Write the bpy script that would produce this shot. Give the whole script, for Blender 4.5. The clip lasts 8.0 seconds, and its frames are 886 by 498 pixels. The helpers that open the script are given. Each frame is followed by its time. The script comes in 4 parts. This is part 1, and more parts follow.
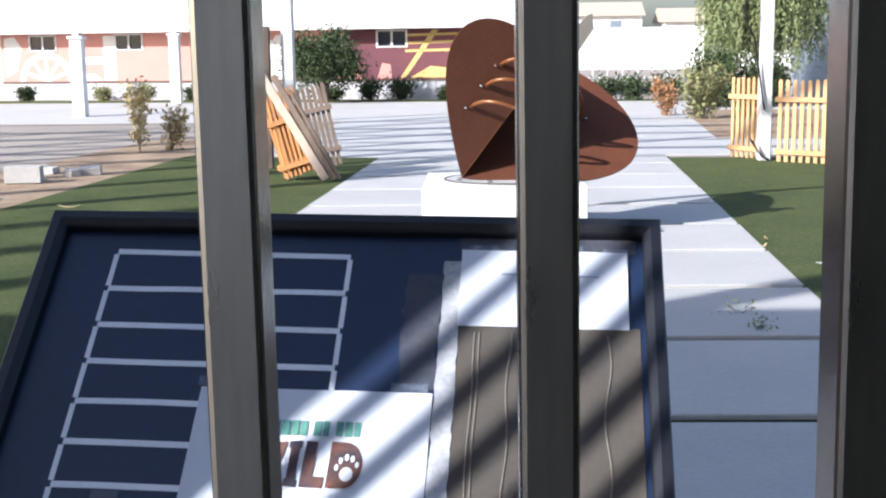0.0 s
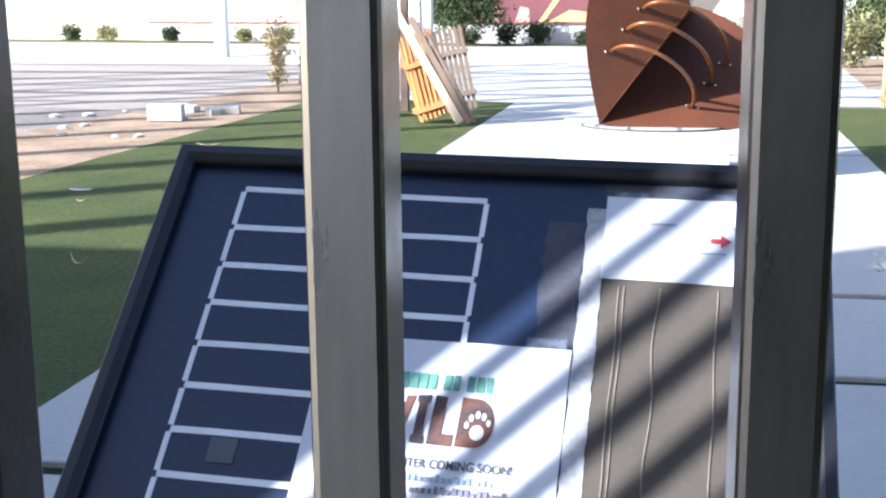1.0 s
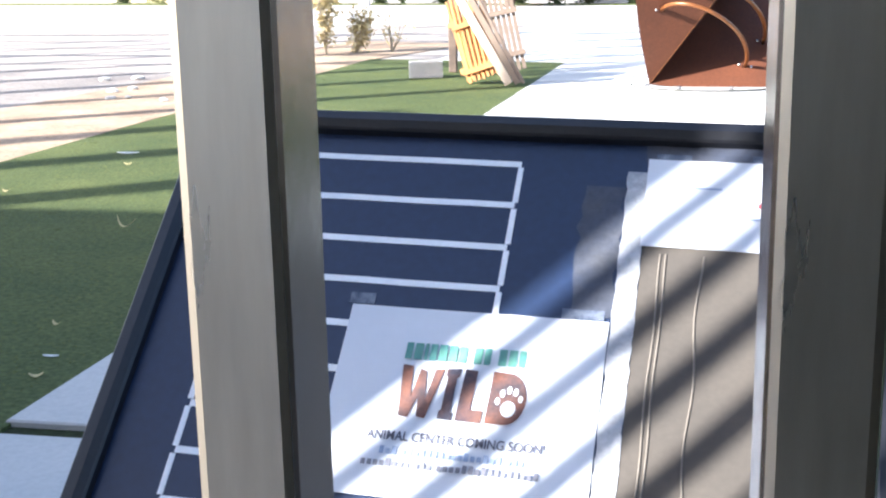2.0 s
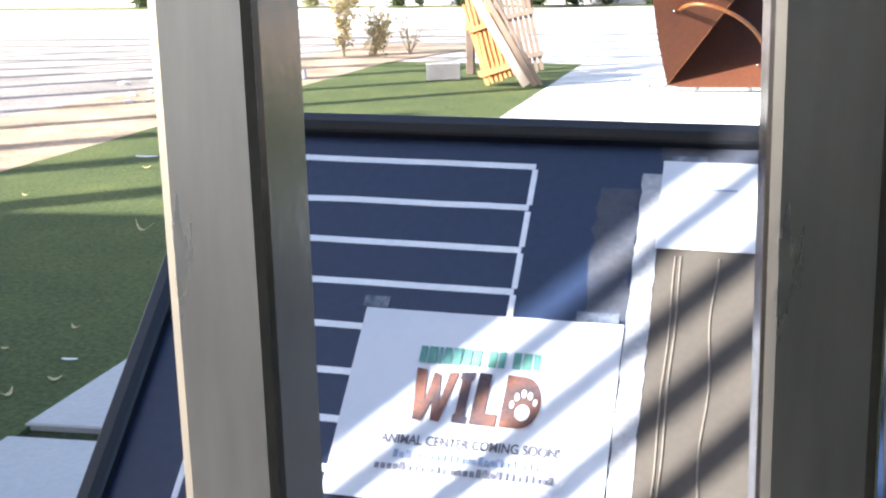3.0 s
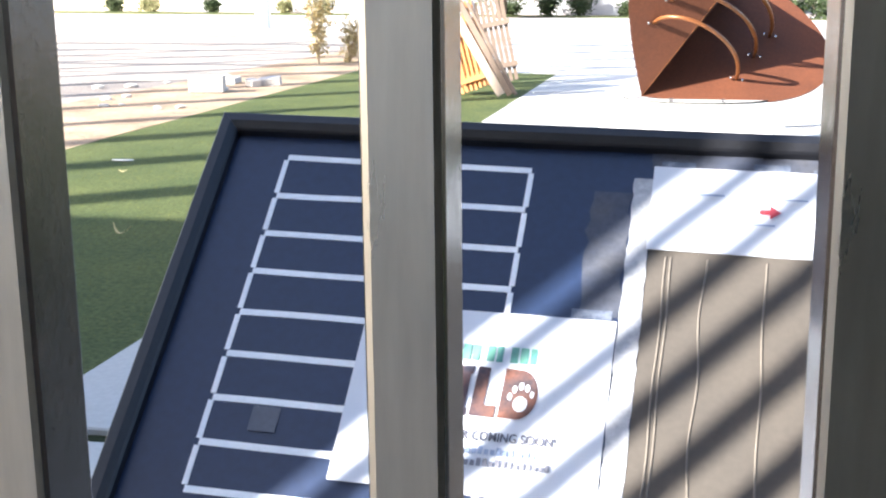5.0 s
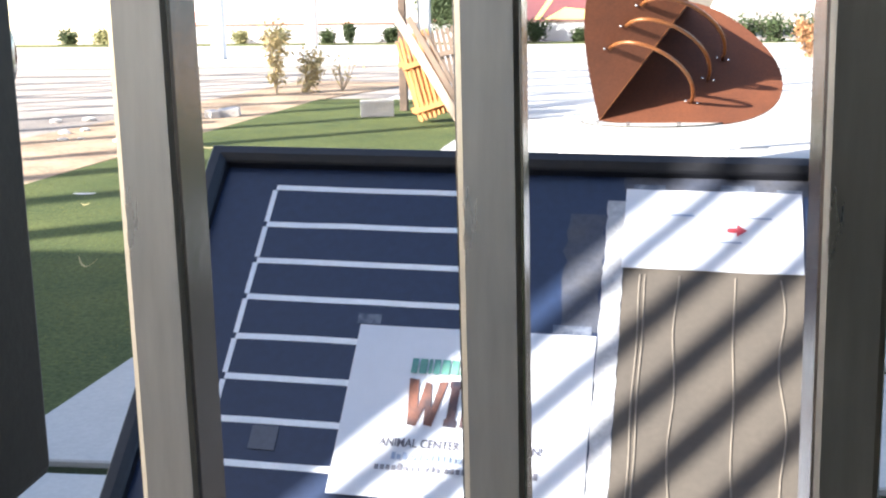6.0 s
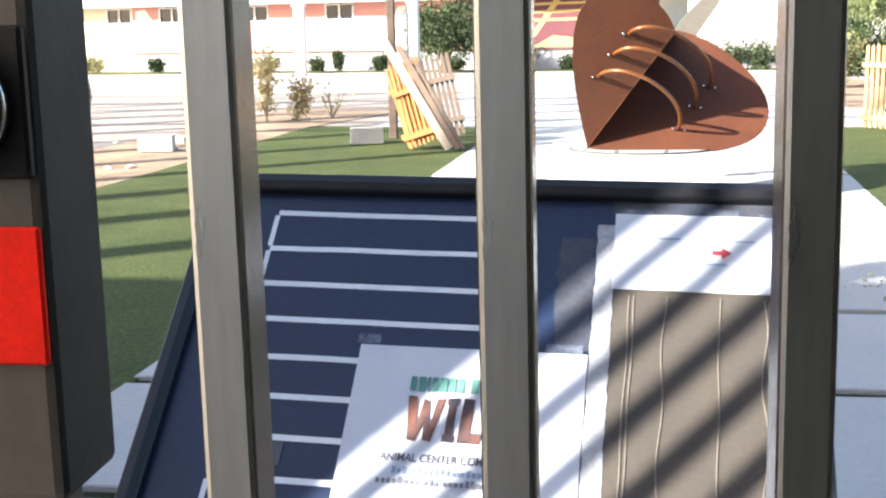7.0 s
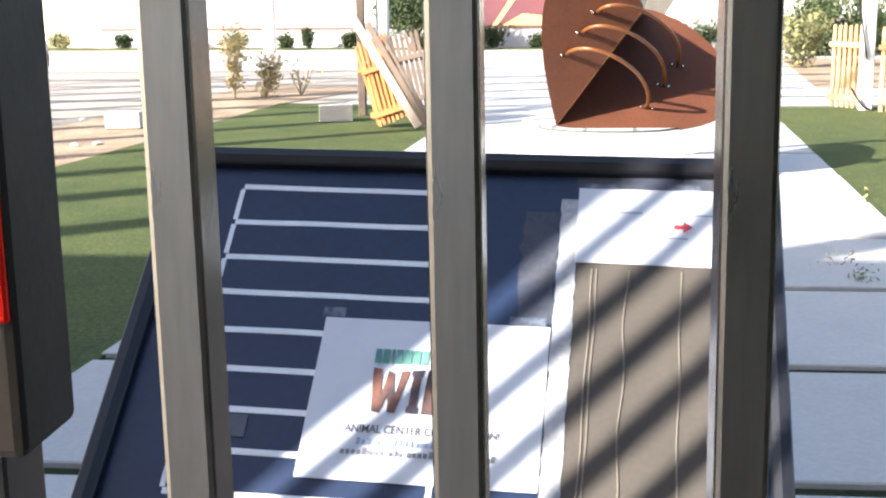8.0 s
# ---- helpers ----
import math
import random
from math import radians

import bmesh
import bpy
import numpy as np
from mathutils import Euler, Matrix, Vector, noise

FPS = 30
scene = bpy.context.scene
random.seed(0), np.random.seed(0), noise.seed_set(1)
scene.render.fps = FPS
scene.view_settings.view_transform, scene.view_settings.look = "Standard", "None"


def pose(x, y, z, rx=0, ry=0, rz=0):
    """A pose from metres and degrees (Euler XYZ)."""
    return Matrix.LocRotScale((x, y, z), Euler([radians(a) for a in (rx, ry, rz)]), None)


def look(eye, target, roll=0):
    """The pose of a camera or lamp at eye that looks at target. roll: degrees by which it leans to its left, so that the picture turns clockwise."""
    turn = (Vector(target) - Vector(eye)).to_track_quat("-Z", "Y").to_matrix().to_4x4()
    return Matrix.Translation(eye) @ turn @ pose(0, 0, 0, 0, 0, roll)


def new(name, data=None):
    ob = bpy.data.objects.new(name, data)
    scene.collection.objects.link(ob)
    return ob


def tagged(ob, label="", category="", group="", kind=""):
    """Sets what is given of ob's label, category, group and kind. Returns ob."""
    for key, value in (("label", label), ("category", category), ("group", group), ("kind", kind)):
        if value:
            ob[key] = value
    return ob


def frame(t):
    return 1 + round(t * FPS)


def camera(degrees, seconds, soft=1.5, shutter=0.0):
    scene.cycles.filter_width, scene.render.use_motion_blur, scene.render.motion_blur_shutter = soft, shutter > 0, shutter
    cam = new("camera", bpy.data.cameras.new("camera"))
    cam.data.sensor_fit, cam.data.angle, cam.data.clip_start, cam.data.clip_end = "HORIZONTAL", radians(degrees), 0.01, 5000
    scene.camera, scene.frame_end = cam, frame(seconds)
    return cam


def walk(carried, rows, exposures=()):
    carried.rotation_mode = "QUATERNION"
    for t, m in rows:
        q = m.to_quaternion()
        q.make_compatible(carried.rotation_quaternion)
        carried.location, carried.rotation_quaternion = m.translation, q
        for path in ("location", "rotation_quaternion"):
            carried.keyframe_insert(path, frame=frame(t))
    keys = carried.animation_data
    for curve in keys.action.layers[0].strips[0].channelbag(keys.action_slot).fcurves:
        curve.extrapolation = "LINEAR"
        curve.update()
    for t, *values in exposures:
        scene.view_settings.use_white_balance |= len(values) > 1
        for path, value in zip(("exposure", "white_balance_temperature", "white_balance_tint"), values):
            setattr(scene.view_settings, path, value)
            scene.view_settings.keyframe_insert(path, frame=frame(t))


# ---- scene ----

# camera: seconds, place, yaw, pitch, roll
PATH = [
    (0, 0.2163, -0.3655, 1.4970, 1.91, -9.33, -0.72),
    (0.5, 0.1934, -0.3545, 1.4904, 5.62, -9.99, -1.07),
    (1, 0.1996, -0.2637, 1.4784, 8.15, -11.80, -0.24),
    (1.5, 0.2045, -0.2064, 1.4712, 10.04, -13.13, -0.60),
    (1.7, 0.2079, -0.1983, 1.4696, 10.33, -13.49, -0.81),
    (2.8, 0.2140, -0.1859, 1.4683, 11.26, -13.58, -0.98),
    (3, 0.2153, -0.1858, 1.4686, 11.45, -13.44, -1.25),
    (3.5, 0.2141, -0.1883, 1.4697, 11.54, -13.45, -1.09),
    (4, 0.2109, -0.1930, 1.4660, 10.85, -13.82, -0.76),
    (4.5, 0.2046, -0.2145, 1.4689, 10.71, -13.68, -0.88),
    (4.7, 0.1997, -0.2263, 1.4701, 10.44, -13.53, -0.50),
    (5.8, 0.1768, -0.3205, 1.4807, 8.64, -11.86, -1.06),
    (6, 0.1731, -0.3290, 1.4839, 8.07, -11.84, -1.13),
    (6.5, 0.1701, -0.3589, 1.4896, 6.85, -10.87, -0.75),
    (7, 0.1710, -0.3924, 1.4914, 7.51, -10.60, -1.12),
    (7.5, 0.1751, -0.4024, 1.4893, 6.82, -11.10, -0.94),
    (8, 0.1787, -0.4033, 1.4874, 6.09, -11.63, -0.78),
]
cam = camera(39.54, 8.0, soft=2.2)
walk(cam, [(t, pose(x, y, z, 90 + p, 0, w) @ pose(0, 0, 0, 0, 0, r)) for t, x, y, z, w, p, r in PATH],
     exposures=[(0.0, 1.04, 5650, 13), (0.5, 1.29, 5600, 13), (1.0, 1.66, 5550, 12), (1.5, 2.12, 5650, 11), (3.0, 2.32, 6000, 11), (4.5, 2.32, 6050, 11), (6.0, 2.16, 6200, 11), (6.5, 1.96, 6250, 11), (7.0, 1.98, 6250, 11), (7.5, 1.88, 6250, 11), (8.0, 1.94, 6250, 11)])

# ---- light ----
SUN_PLAN, SUN_HEIGHT = radians(36.5), radians(27)
sun_way = Vector((math.cos(SUN_PLAN) * math.cos(SUN_HEIGHT), math.sin(SUN_PLAN) * math.cos(SUN_HEIGHT), -math.sin(SUN_HEIGHT)))
sky_world = bpy.data.worlds.new("sky")
sky_world.use_nodes = True
scene.world = sky_world
sky_nodes = sky_world.node_tree.nodes
sky_tex = sky_nodes.new("ShaderNodeTexSky")
sky_tex.sky_type, sky_tex.sun_disc = "NISHITA", False
sky_tex.sun_elevation, sky_tex.sun_rotation = SUN_HEIGHT, radians(233.5)
sky_tex.dust_density = 2.5
sky_world.node_tree.links.new(sky_tex.outputs[0], sky_nodes["Background"].inputs[0])
sky_nodes["Background"].inputs[1].default_value = 0.105
sun_data = bpy.data.lights.new("sun", "SUN")
sun_data.energy, sun_data.angle, sun_data.color = 4.8, radians(0.6), (1.0, 0.93, 0.82)
sun = new("sun", sun_data)
sun.matrix_world = look((0, 0, 30), Vector((0, 0, 30)) + sun_way)

# ---- materials ----
def mat(name, colour, rough=0.6, metal=0.0, vary=0.15, scale=8.0, fine=120.0, bump=0.1, second=None, spec=0.5, coords="Object", amount=0.5, per_piece=0.0, coat=0.0, stretch=0.0):
    """A surface with stains and grain at two scales; second is the colour of the stains."""
    m = bpy.data.materials.new(name)
    m.use_nodes = True
    n, link = m.node_tree.nodes, m.node_tree.links.new
    b = n["Principled BSDF"]
    tc = n.new("ShaderNodeTexCoord")
    big, small = n.new("ShaderNodeTexNoise"), n.new("ShaderNodeTexNoise")
    where = tc.outputs[coords]
    if stretch:
        mapping = n.new("ShaderNodeMapping")
        mapping.inputs["Scale"].default_value = (1, 1, stretch)
        link(where, mapping.inputs["Vector"])
        where = mapping.outputs[0]
    for t, s in ((big, scale), (small, fine)):
        t.inputs["Scale"].default_value, t.inputs["Detail"].default_value, t.inputs["Roughness"].default_value = s, 6, 0.62
        link(where, t.inputs["Vector"])
    ramp = n.new("ShaderNodeValToRGB")
    ramp.color_ramp.elements[0].position, ramp.color_ramp.elements[1].position = 0.5 - amount * 0.45, 0.5 + amount * 0.45
    dark = second or tuple(c * (1 - vary * 1.6) for c in colour)
    ramp.color_ramp.elements[0].color, ramp.color_ramp.elements[1].color = (*dark, 1), (*colour, 1)
    link(big.outputs[0], ramp.inputs[0])
    grain = n.new("ShaderNodeMapRange")
    grain.inputs["From Min"].default_value, grain.inputs["From Max"].default_value = 0.3, 0.7
    grain.inputs["To Min"].default_value, grain.inputs["To Max"].default_value = 1 - vary, 1 + vary
    link(small.outputs[0], grain.inputs[0])
    mix = n.new("ShaderNodeVectorMath")
    mix.operation = "SCALE"
    link(ramp.outputs[0], mix.inputs[0])
    last = grain.outputs[0]
    if per_piece:
        info, piece, both = n.new("ShaderNodeObjectInfo"), n.new("ShaderNodeMapRange"), n.new("ShaderNodeMath")
        piece.inputs["To Min"].default_value, piece.inputs["To Max"].default_value = 1 - per_piece, 1 + per_piece
        both.operation = "MULTIPLY"
        link(info.outputs["Random"], piece.inputs[0])
        link(piece.outputs[0], both.inputs[0])
        link(last, both.inputs[1])
        last = both.outputs[0]
    link(last, mix.inputs["Scale"])
    link(mix.outputs[0], b.inputs["Base Color"])
    rr = n.new("ShaderNodeMapRange")
    rr.inputs["To Min"].default_value, rr.inputs["To Max"].default_value = max(rough - 0.12, 0.02), min(rough + 0.12, 1)
    link(big.outputs[0], rr.inputs[0])
    link(rr.outputs[0], b.inputs["Roughness"])
    b.inputs["Metallic"].default_value = metal
    b.inputs["Specular IOR Level"].default_value = spec
    b.inputs["Coat Weight"].default_value = coat
    bp = n.new("ShaderNodeBump")
    bp.inputs["Strength"].default_value, bp.inputs["Distance"].default_value = bump, 0.01
    link(small.outputs[0], bp.inputs["Height"])
    link(bp.outputs[0], b.inputs["Normal"])
    return m


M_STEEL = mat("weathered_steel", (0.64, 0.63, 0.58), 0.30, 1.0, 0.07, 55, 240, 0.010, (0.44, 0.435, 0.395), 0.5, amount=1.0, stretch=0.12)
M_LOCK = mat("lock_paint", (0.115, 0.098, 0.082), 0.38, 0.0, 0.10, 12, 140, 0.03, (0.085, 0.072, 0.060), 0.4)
# darker bronze for side faces, their shade put into the colour
M_BRONZE_SHADE = mat("bronze_side_shade", (0.050, 0.038, 0.031), 0.24, 0.0, 0.10, 12, 140, 0.04, (0.034, 0.026, 0.022), 0.5)
M_BLACK = mat("black_metal", (0.018, 0.016, 0.014), 0.55, 0.0, 0.2, 20, 200, 0.05, spec=0.2)
M_CHROME = mat("brushed_steel", (0.62, 0.62, 0.62), 0.22, 1.0, 0.06, 30, 300, 0.02)
M_RED = mat("red_reflector", (0.98, 0.022, 0.010), 0.6, 0.0, 0.10, 60, 500, 0.15, spec=0.1)
M_FRAME = mat("black_frame", (0.012, 0.013, 0.018), 0.42, 0.0, 0.2, 12, 150, 0.06)
M_NAVY = mat("navy_board", (0.012, 0.025, 0.067), 0.40, 0.0, 0.12, 5, 90, 0.03, (0.011, 0.021, 0.052))
M_TAPE = mat("white_tape", (0.86, 0.88, 0.91), 0.45, 0.0, 0.06, 30, 200, 0.05)
M_PAPER = mat("white_paper", (0.65, 0.68, 0.74), 0.5, 0.0, 0.02, 6, 60, 0.03)
M_KRAFT = mat("brown_card", (0.088, 0.074, 0.060), 0.75, 0.0, 0.08, 7, 140, 0.06, (0.064, 0.055, 0.046), amount=0.6)
M_WORN = mat("worn_tape", (0.52, 0.53, 0.55), 0.4, 0.0, 0.14, 25, 160, 0.15, (0.27, 0.28, 0.30), amount=0.4)
M_HAZE = mat("hazy_tape", (0.22, 0.24, 0.29), 0.25, 0.0, 0.12, 45, 220, 0.12, (0.035, 0.050, 0.085), amount=0.45)
M_GLUE = mat("pale_glue", (0.19, 0.165, 0.135), 0.5, 0.0, 0.1, 30, 200, 0.1)
M_GREEN_INK = mat("green_ink", (0.13, 0.31, 0.22), 0.6, 0.0, 0.1, 40, 300, 0.0, (0.06, 0.22, 0.23))
M_BROWN_INK = mat("brown_ink", (0.22, 0.085, 0.05), 0.6, 0.0, 0.2, 25, 300, 0.0, (0.05, 0.035, 0.04), amount=0.35)
M_DARK_INK = mat("dark_brown_ink", (0.17, 0.075, 0.05), 0.6, 0.0, 0.2, 30, 300, 0.0, (0.030, 0.028, 0.045), amount=0.35)
M_GREY_INK = mat("grey_ink", (0.10, 0.10, 0.13), 0.6, 0.0, 0.1, 40, 300, 0.0)
M_RED_INK = mat("red_ink", (0.45, 0.05, 0.07), 0.6, 0.0, 0.1, 40, 300, 0.0)
M_MID_INK = mat("mid_grey_ink", (0.20, 0.20, 0.24), 0.6, 0.0, 0.1, 40, 300, 0.0)
M_BLUE_INK = mat("blue_ink", (0.30, 0.37, 0.52), 0.6, 0.0, 0.1, 40, 300, 0.0)
M_RESIDUE = mat("glue_residue", (0.085, 0.083, 0.085), 0.6, 0.0, 0.2, 14, 120, 0.1, (0.015, 0.029, 0.070), amount=0.9)
M_SQUARE = mat("dull_square", (0.10, 0.11, 0.14), 0.6, 0.0, 0.1, 30, 200, 0.03)
M_RUST = mat("corten_steel", (0.106, 0.034, 0.0140), 0.68, 0.0, 0.16, 2.2, 45, 0.22, (0.070, 0.023, 0.0105), 0.3)
M_ROD = mat("bright_rust", (0.24, 0.088, 0.026), 0.34, 0.25, 0.15, 8, 60, 0.1, (0.17, 0.060, 0.018), 0.5)
M_CONC = mat("pale_concrete", (0.46, 0.445, 0.42), 0.8, 0.0, 0.07, 1.2, 45, 0.15, (0.39, 0.378, 0.36), per_piece=0.04)
M_PLINTH = mat("white_plinth", (0.72, 0.71, 0.69), 0.7, 0.0, 0.05, 3, 60, 0.1)
M_TURF = mat("turf", (0.088, 0.102, 0.038), 0.95, 0.0, 0.40, 1.2, 40, 0.7, (0.052, 0.070, 0.028), 0.08)
M_BLADE = mat("turf_blade", (0.115, 0.130, 0.042), 0.9, 0.0, 0.2, 4, 60, 0.0, (0.14, 0.14, 0.045), 0.08)
M_JOINT = mat("joint_turf", (0.040, 0.048, 0.024), 0.95, 0.0, 0.3, 4, 60, 0.5, (0.030, 0.034, 0.020), 0.05)
M_GROUND = mat("sandy_ground", (0.38, 0.33, 0.28), 0.95, 0.0, 0.14, 0.35, 9, 0.5, (0.28, 0.245, 0.21), 0.1)
M_DIRT = mat("tan_dirt", (0.38, 0.285, 0.195), 0.95, 0.0, 0.25, 1.6, 22, 0.7, (0.22, 0.155, 0.105), 0.1, amount=0.4)
M_GRAVEL = mat("grey_gravel", (0.29, 0.255, 0.225), 0.95, 0.0, 0.28, 0.7, 22, 0.8, (0.17, 0.150, 0.135), 0.1, amount=0.4)
M_ROAD = mat("pale_road", (0.42, 0.40, 0.37), 0.9, 0.0, 0.08, 0.4, 25, 0.2, (0.48, 0.46, 0.44))
M_WOOD = mat("raw_pine", (0.44, 0.185, 0.040), 0.7, 0.0, 0.14, 6, 90, 0.15, (0.31, 0.13, 0.032), per_piece=0.2)
M_WOOD_PALE = mat("weathered_pine", (0.52, 0.42, 0.33), 0.75, 0.0, 0.12, 6, 90, 0.15, (0.44, 0.35, 0.27), per_piece=0.1)
# grey instead of white: the band's shade is in this colour
M_BAND = mat("shaded_base_paint", (0.46, 0.46, 0.46), 0.85, 0.0, 0.08, 0.9, 30, 0.1, (0.36, 0.36, 0.37))
M_WOOD_SUN = mat("sunned_pine", (0.56, 0.345, 0.155), 0.7, 0.0, 0.14, 6, 90, 0.15, (0.44, 0.26, 0.11), per_piece=0.16)
# brown wood; on the second plank the brown paints in its shade
M_WOOD_BROWN = mat("brown_and_shaded_pine", (0.20, 0.145, 0.105), 0.75, 0.0, 0.14, 6, 90, 0.15, (0.14, 0.10, 0.075), per_piece=0.12)
M_PINK = mat("pink_stucco", (0.62, 0.30, 0.25), 0.9, 0.0, 0.05, 0.6, 30, 0.2, (0.55, 0.25, 0.21))
# maroon, darkened further to hold the foliage shade on this wall
M_MAROON = mat("maroon_stucco_shaded", (0.17, 0.058, 0.062), 0.9, 0.0, 0.1, 0.6, 30, 0.2, (0.10, 0.036, 0.048))
M_CREAM = mat("cream_stucco", (0.72, 0.62, 0.44), 0.9, 0.0, 0.04, 0.6, 30, 0.2)
M_WHITE = mat("white_stucco", (0.76, 0.74, 0.70), 0.85, 0.0, 0.05, 0.8, 30, 0.1)
M_ROOF = mat("white_roof", (0.78, 0.77, 0.75), 0.8, 0.0, 0.04, 0.5, 20, 0.1)
M_YELLOW = mat("ochre_paint", (0.62, 0.45, 0.16), 0.85, 0.0, 0.08, 1, 30, 0.1)
M_GLASS = mat("dark_glass", (0.03, 0.035, 0.05), 0.08, 0.0, 0.1, 2, 20, 0.0)
M_LEAF = mat("leaf", (0.052, 0.074, 0.026), 0.7, 0.0, 0.3, 2, 40, 0.0, (0.032, 0.050, 0.020), 0.3)
M_LEAF_DRY = mat("dry_leaf", (0.27, 0.25, 0.11), 0.7, 0.0, 0.25, 3, 40, 0.0, (0.17, 0.18, 0.075))
M_LEAF_STRAW = mat("straw_leaf", (0.52, 0.41, 0.20), 0.7, 0.0, 0.15, 3, 40, 0.0, (0.38, 0.31, 0.14))
M_TWIG = mat("pale_twig", (0.42, 0.33, 0.22), 0.8, 0.0, 0.2, 6, 60, 0.2)
M_LEAF_RUST = mat("rust_leaf", (0.36, 0.17, 0.07), 0.7, 0.0, 0.3, 3, 40, 0.0, (0.25, 0.14, 0.06))
M_LEAF_LIGHT = mat("willow_leaf", (0.20, 0.225, 0.10), 0.7, 0.0, 0.2, 1, 20, 0.0, (0.13, 0.165, 0.07), 0.2)
M_BARK = mat("bark", (0.14, 0.10, 0.075), 0.9, 0.0, 0.3, 6, 60, 0.5)
M_POST = mat("pale_post", (0.58, 0.57, 0.55), 0.6, 0.0, 0.08, 3, 50, 0.05)
M_FIN = mat("grey_plank", (0.155, 0.138, 0.115), 0.8, 0.0, 0.1, 4, 60, 0.1)
M_BLOCK = mat("cinder_block", (0.50, 0.48, 0.45), 0.95, 0.0, 0.12, 6, 90, 0.5)
M_CAR = mat("blue_grey_paint", (0.22, 0.25, 0.30), 0.3, 0.1, 0.05, 2, 30, 0.0)
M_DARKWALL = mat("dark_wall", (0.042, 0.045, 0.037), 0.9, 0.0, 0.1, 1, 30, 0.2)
M_WALL = mat("plain_wall", (0.42, 0.39, 0.35), 0.9, 0.0, 0.08, 1, 30, 0.2)


# ---- building helpers ----
def mesh_of(bm, name):
    me = bpy.data.meshes.new(name)
    bm.normal_update()
    bm.to_mesh(me)
    bm.free()
    return me


def part(name, bm, material, parent=None, label="", smooth=False):
    me = bm if isinstance(bm, bpy.types.Mesh) else mesh_of(bm, name)
    if not me.materials:
        me.materials.append(material)
    if smooth:
        for p in me.polygons:
            p.use_smooth = True
    ob = new(name, me)
    if parent is not None:
        ob.parent = parent
    if label:
        ob["label"] = label
    return ob


def thing(name, label, category, m=None, group="", kind=""):
    ob = new(name)
    ob.empty_display_size = 0.1
    if m is not None:
        ob.matrix_world = m
    return tagged(ob, label, category, group, kind)


def box(x0, x1, y0, y1, z0, z1, bevel=0.0, bm=None, m=None, segments=1):
    """A box between two corners, its edges rounded; added to bm if given."""
    made = bmesh.new()
    r = bmesh.ops.create_cube(made, size=1)
    for v in r["verts"]:
        v.co = Vector(((x0 + x1) / 2 + v.co.x * (x1 - x0), (y0 + y1) / 2 + v.co.y * (y1 - y0), (z0 + z1) / 2 + v.co.z * (z1 - z0)))
    if bevel:
        bmesh.ops.bevel(made, geom=made.edges[:], offset=bevel, segments=segments, affect="EDGES", profile=0.5)
    if m is not None:
        made.transform(m)
    if bm is None:
        return made
    tmp = bpy.data.meshes.new("tmp")
    made.to_mesh(tmp)
    made.free()
    bm.from_mesh(tmp)
    bpy.data.meshes.remove(tmp)
    return bm


def prism(points, z0, z1, bevel=0.0):
    """A flat outline (x, y) given thickness from z0 to z1."""
    bm = bmesh.new()
    f = bm.faces.new([bm.verts.new((x, y, z0)) for x, y in points])
    top = bmesh.ops.extrude_face_region(bm, geom=[f])
    for v in top["geom"]:
        if isinstance(v, bmesh.types.BMVert):
            v.co.z = z1
    bmesh.ops.recalc_face_normals(bm, faces=bm.faces[:])
    if bevel:
        bmesh.ops.bevel(bm, geom=[e for e in bm.edges if abs(e.verts[0].co.z - e.verts[1].co.z) < 1e-6 and e.verts[0].co.z > (z0 + z1) / 2],
                        offset=bevel, segments=1, affect="EDGES")
    return bm


def tube(points, radius, sides=8, tip=None):
    """A round bar along points; tip: radius at the end."""
    bm = bmesh.new()
    rings, n = [], len(points)
    for i, p in enumerate(points):
        p = Vector(p)
        d = (Vector(points[min(i + 1, n - 1)]) - Vector(points[max(i - 1, 0)])).normalized()
        a = d.cross(Vector((0, 0, 1)) if abs(d.z) < 0.9 else Vector((1, 0, 0))).normalized()
        b = d.cross(a)
        r = radius if tip is None else radius + (tip - radius) * i / max(n - 1, 1)
        rings.append([bm.verts.new(p + r * (math.cos(k * math.tau / sides) * a + math.sin(k * math.tau / sides) * b)) for k in range(sides)])
    for r0, r1 in zip(rings, rings[1:]):
        for k in range(sides):
            bm.faces.new((r0[k], r0[(k + 1) % sides], r1[(k + 1) % sides], r1[k]))
    bm.faces.new(rings[0][::-1])
    bm.faces.new(rings[-1])
    bmesh.ops.recalc_face_normals(bm, faces=bm.faces[:])
    return bm


def leaves(centres, count, spread, size, rng, long=2.0, hang=0.0):
    """Many small leaf blades round the given centres, one mesh."""
    verts, faces = [], []
    for _ in range(count):
        c = Vector(rng.choice(centres))
        o = Vector((rng.gauss(0, 1), rng.gauss(0, 1), rng.gauss(0, 1))) * spread
        p = c + o
        d = Vector((rng.gauss(0, 1), rng.gauss(0, 1), rng.gauss(0, 1) - hang)).normalized()
        s = d.cross(Vector((rng.gauss(0, 1), rng.gauss(0, 1), rng.gauss(0, 1)))).normalized()
        k = size * rng.uniform(0.6, 1.3)
        i = len(verts)
        verts += [p, p + d * k * long * 0.5 + s * k * 0.35, p + d * k * long, p + d * k * long * 0.5 - s * k * 0.35]
        faces.append((i, i + 1, i + 2, i + 3))
    me = bpy.data.meshes.new("leaves")
    me.from_pydata([tuple(v) for v in verts], [], faces)
    return me


# ---- ground ----
WALK_LEAN = 0.052          # sideways drift of the walk for each metre ahead


def walk_x(x, y):
    return x + WALK_LEAN * (y - 4)


g = bmesh.new()
bmesh.ops.create_grid(g, x_segments=40, y_segments=40, size=400)
ground = tagged(part("ground", g, M_GROUND), "dry sandy ground reaching to the horizon", "ground", kind="structure")


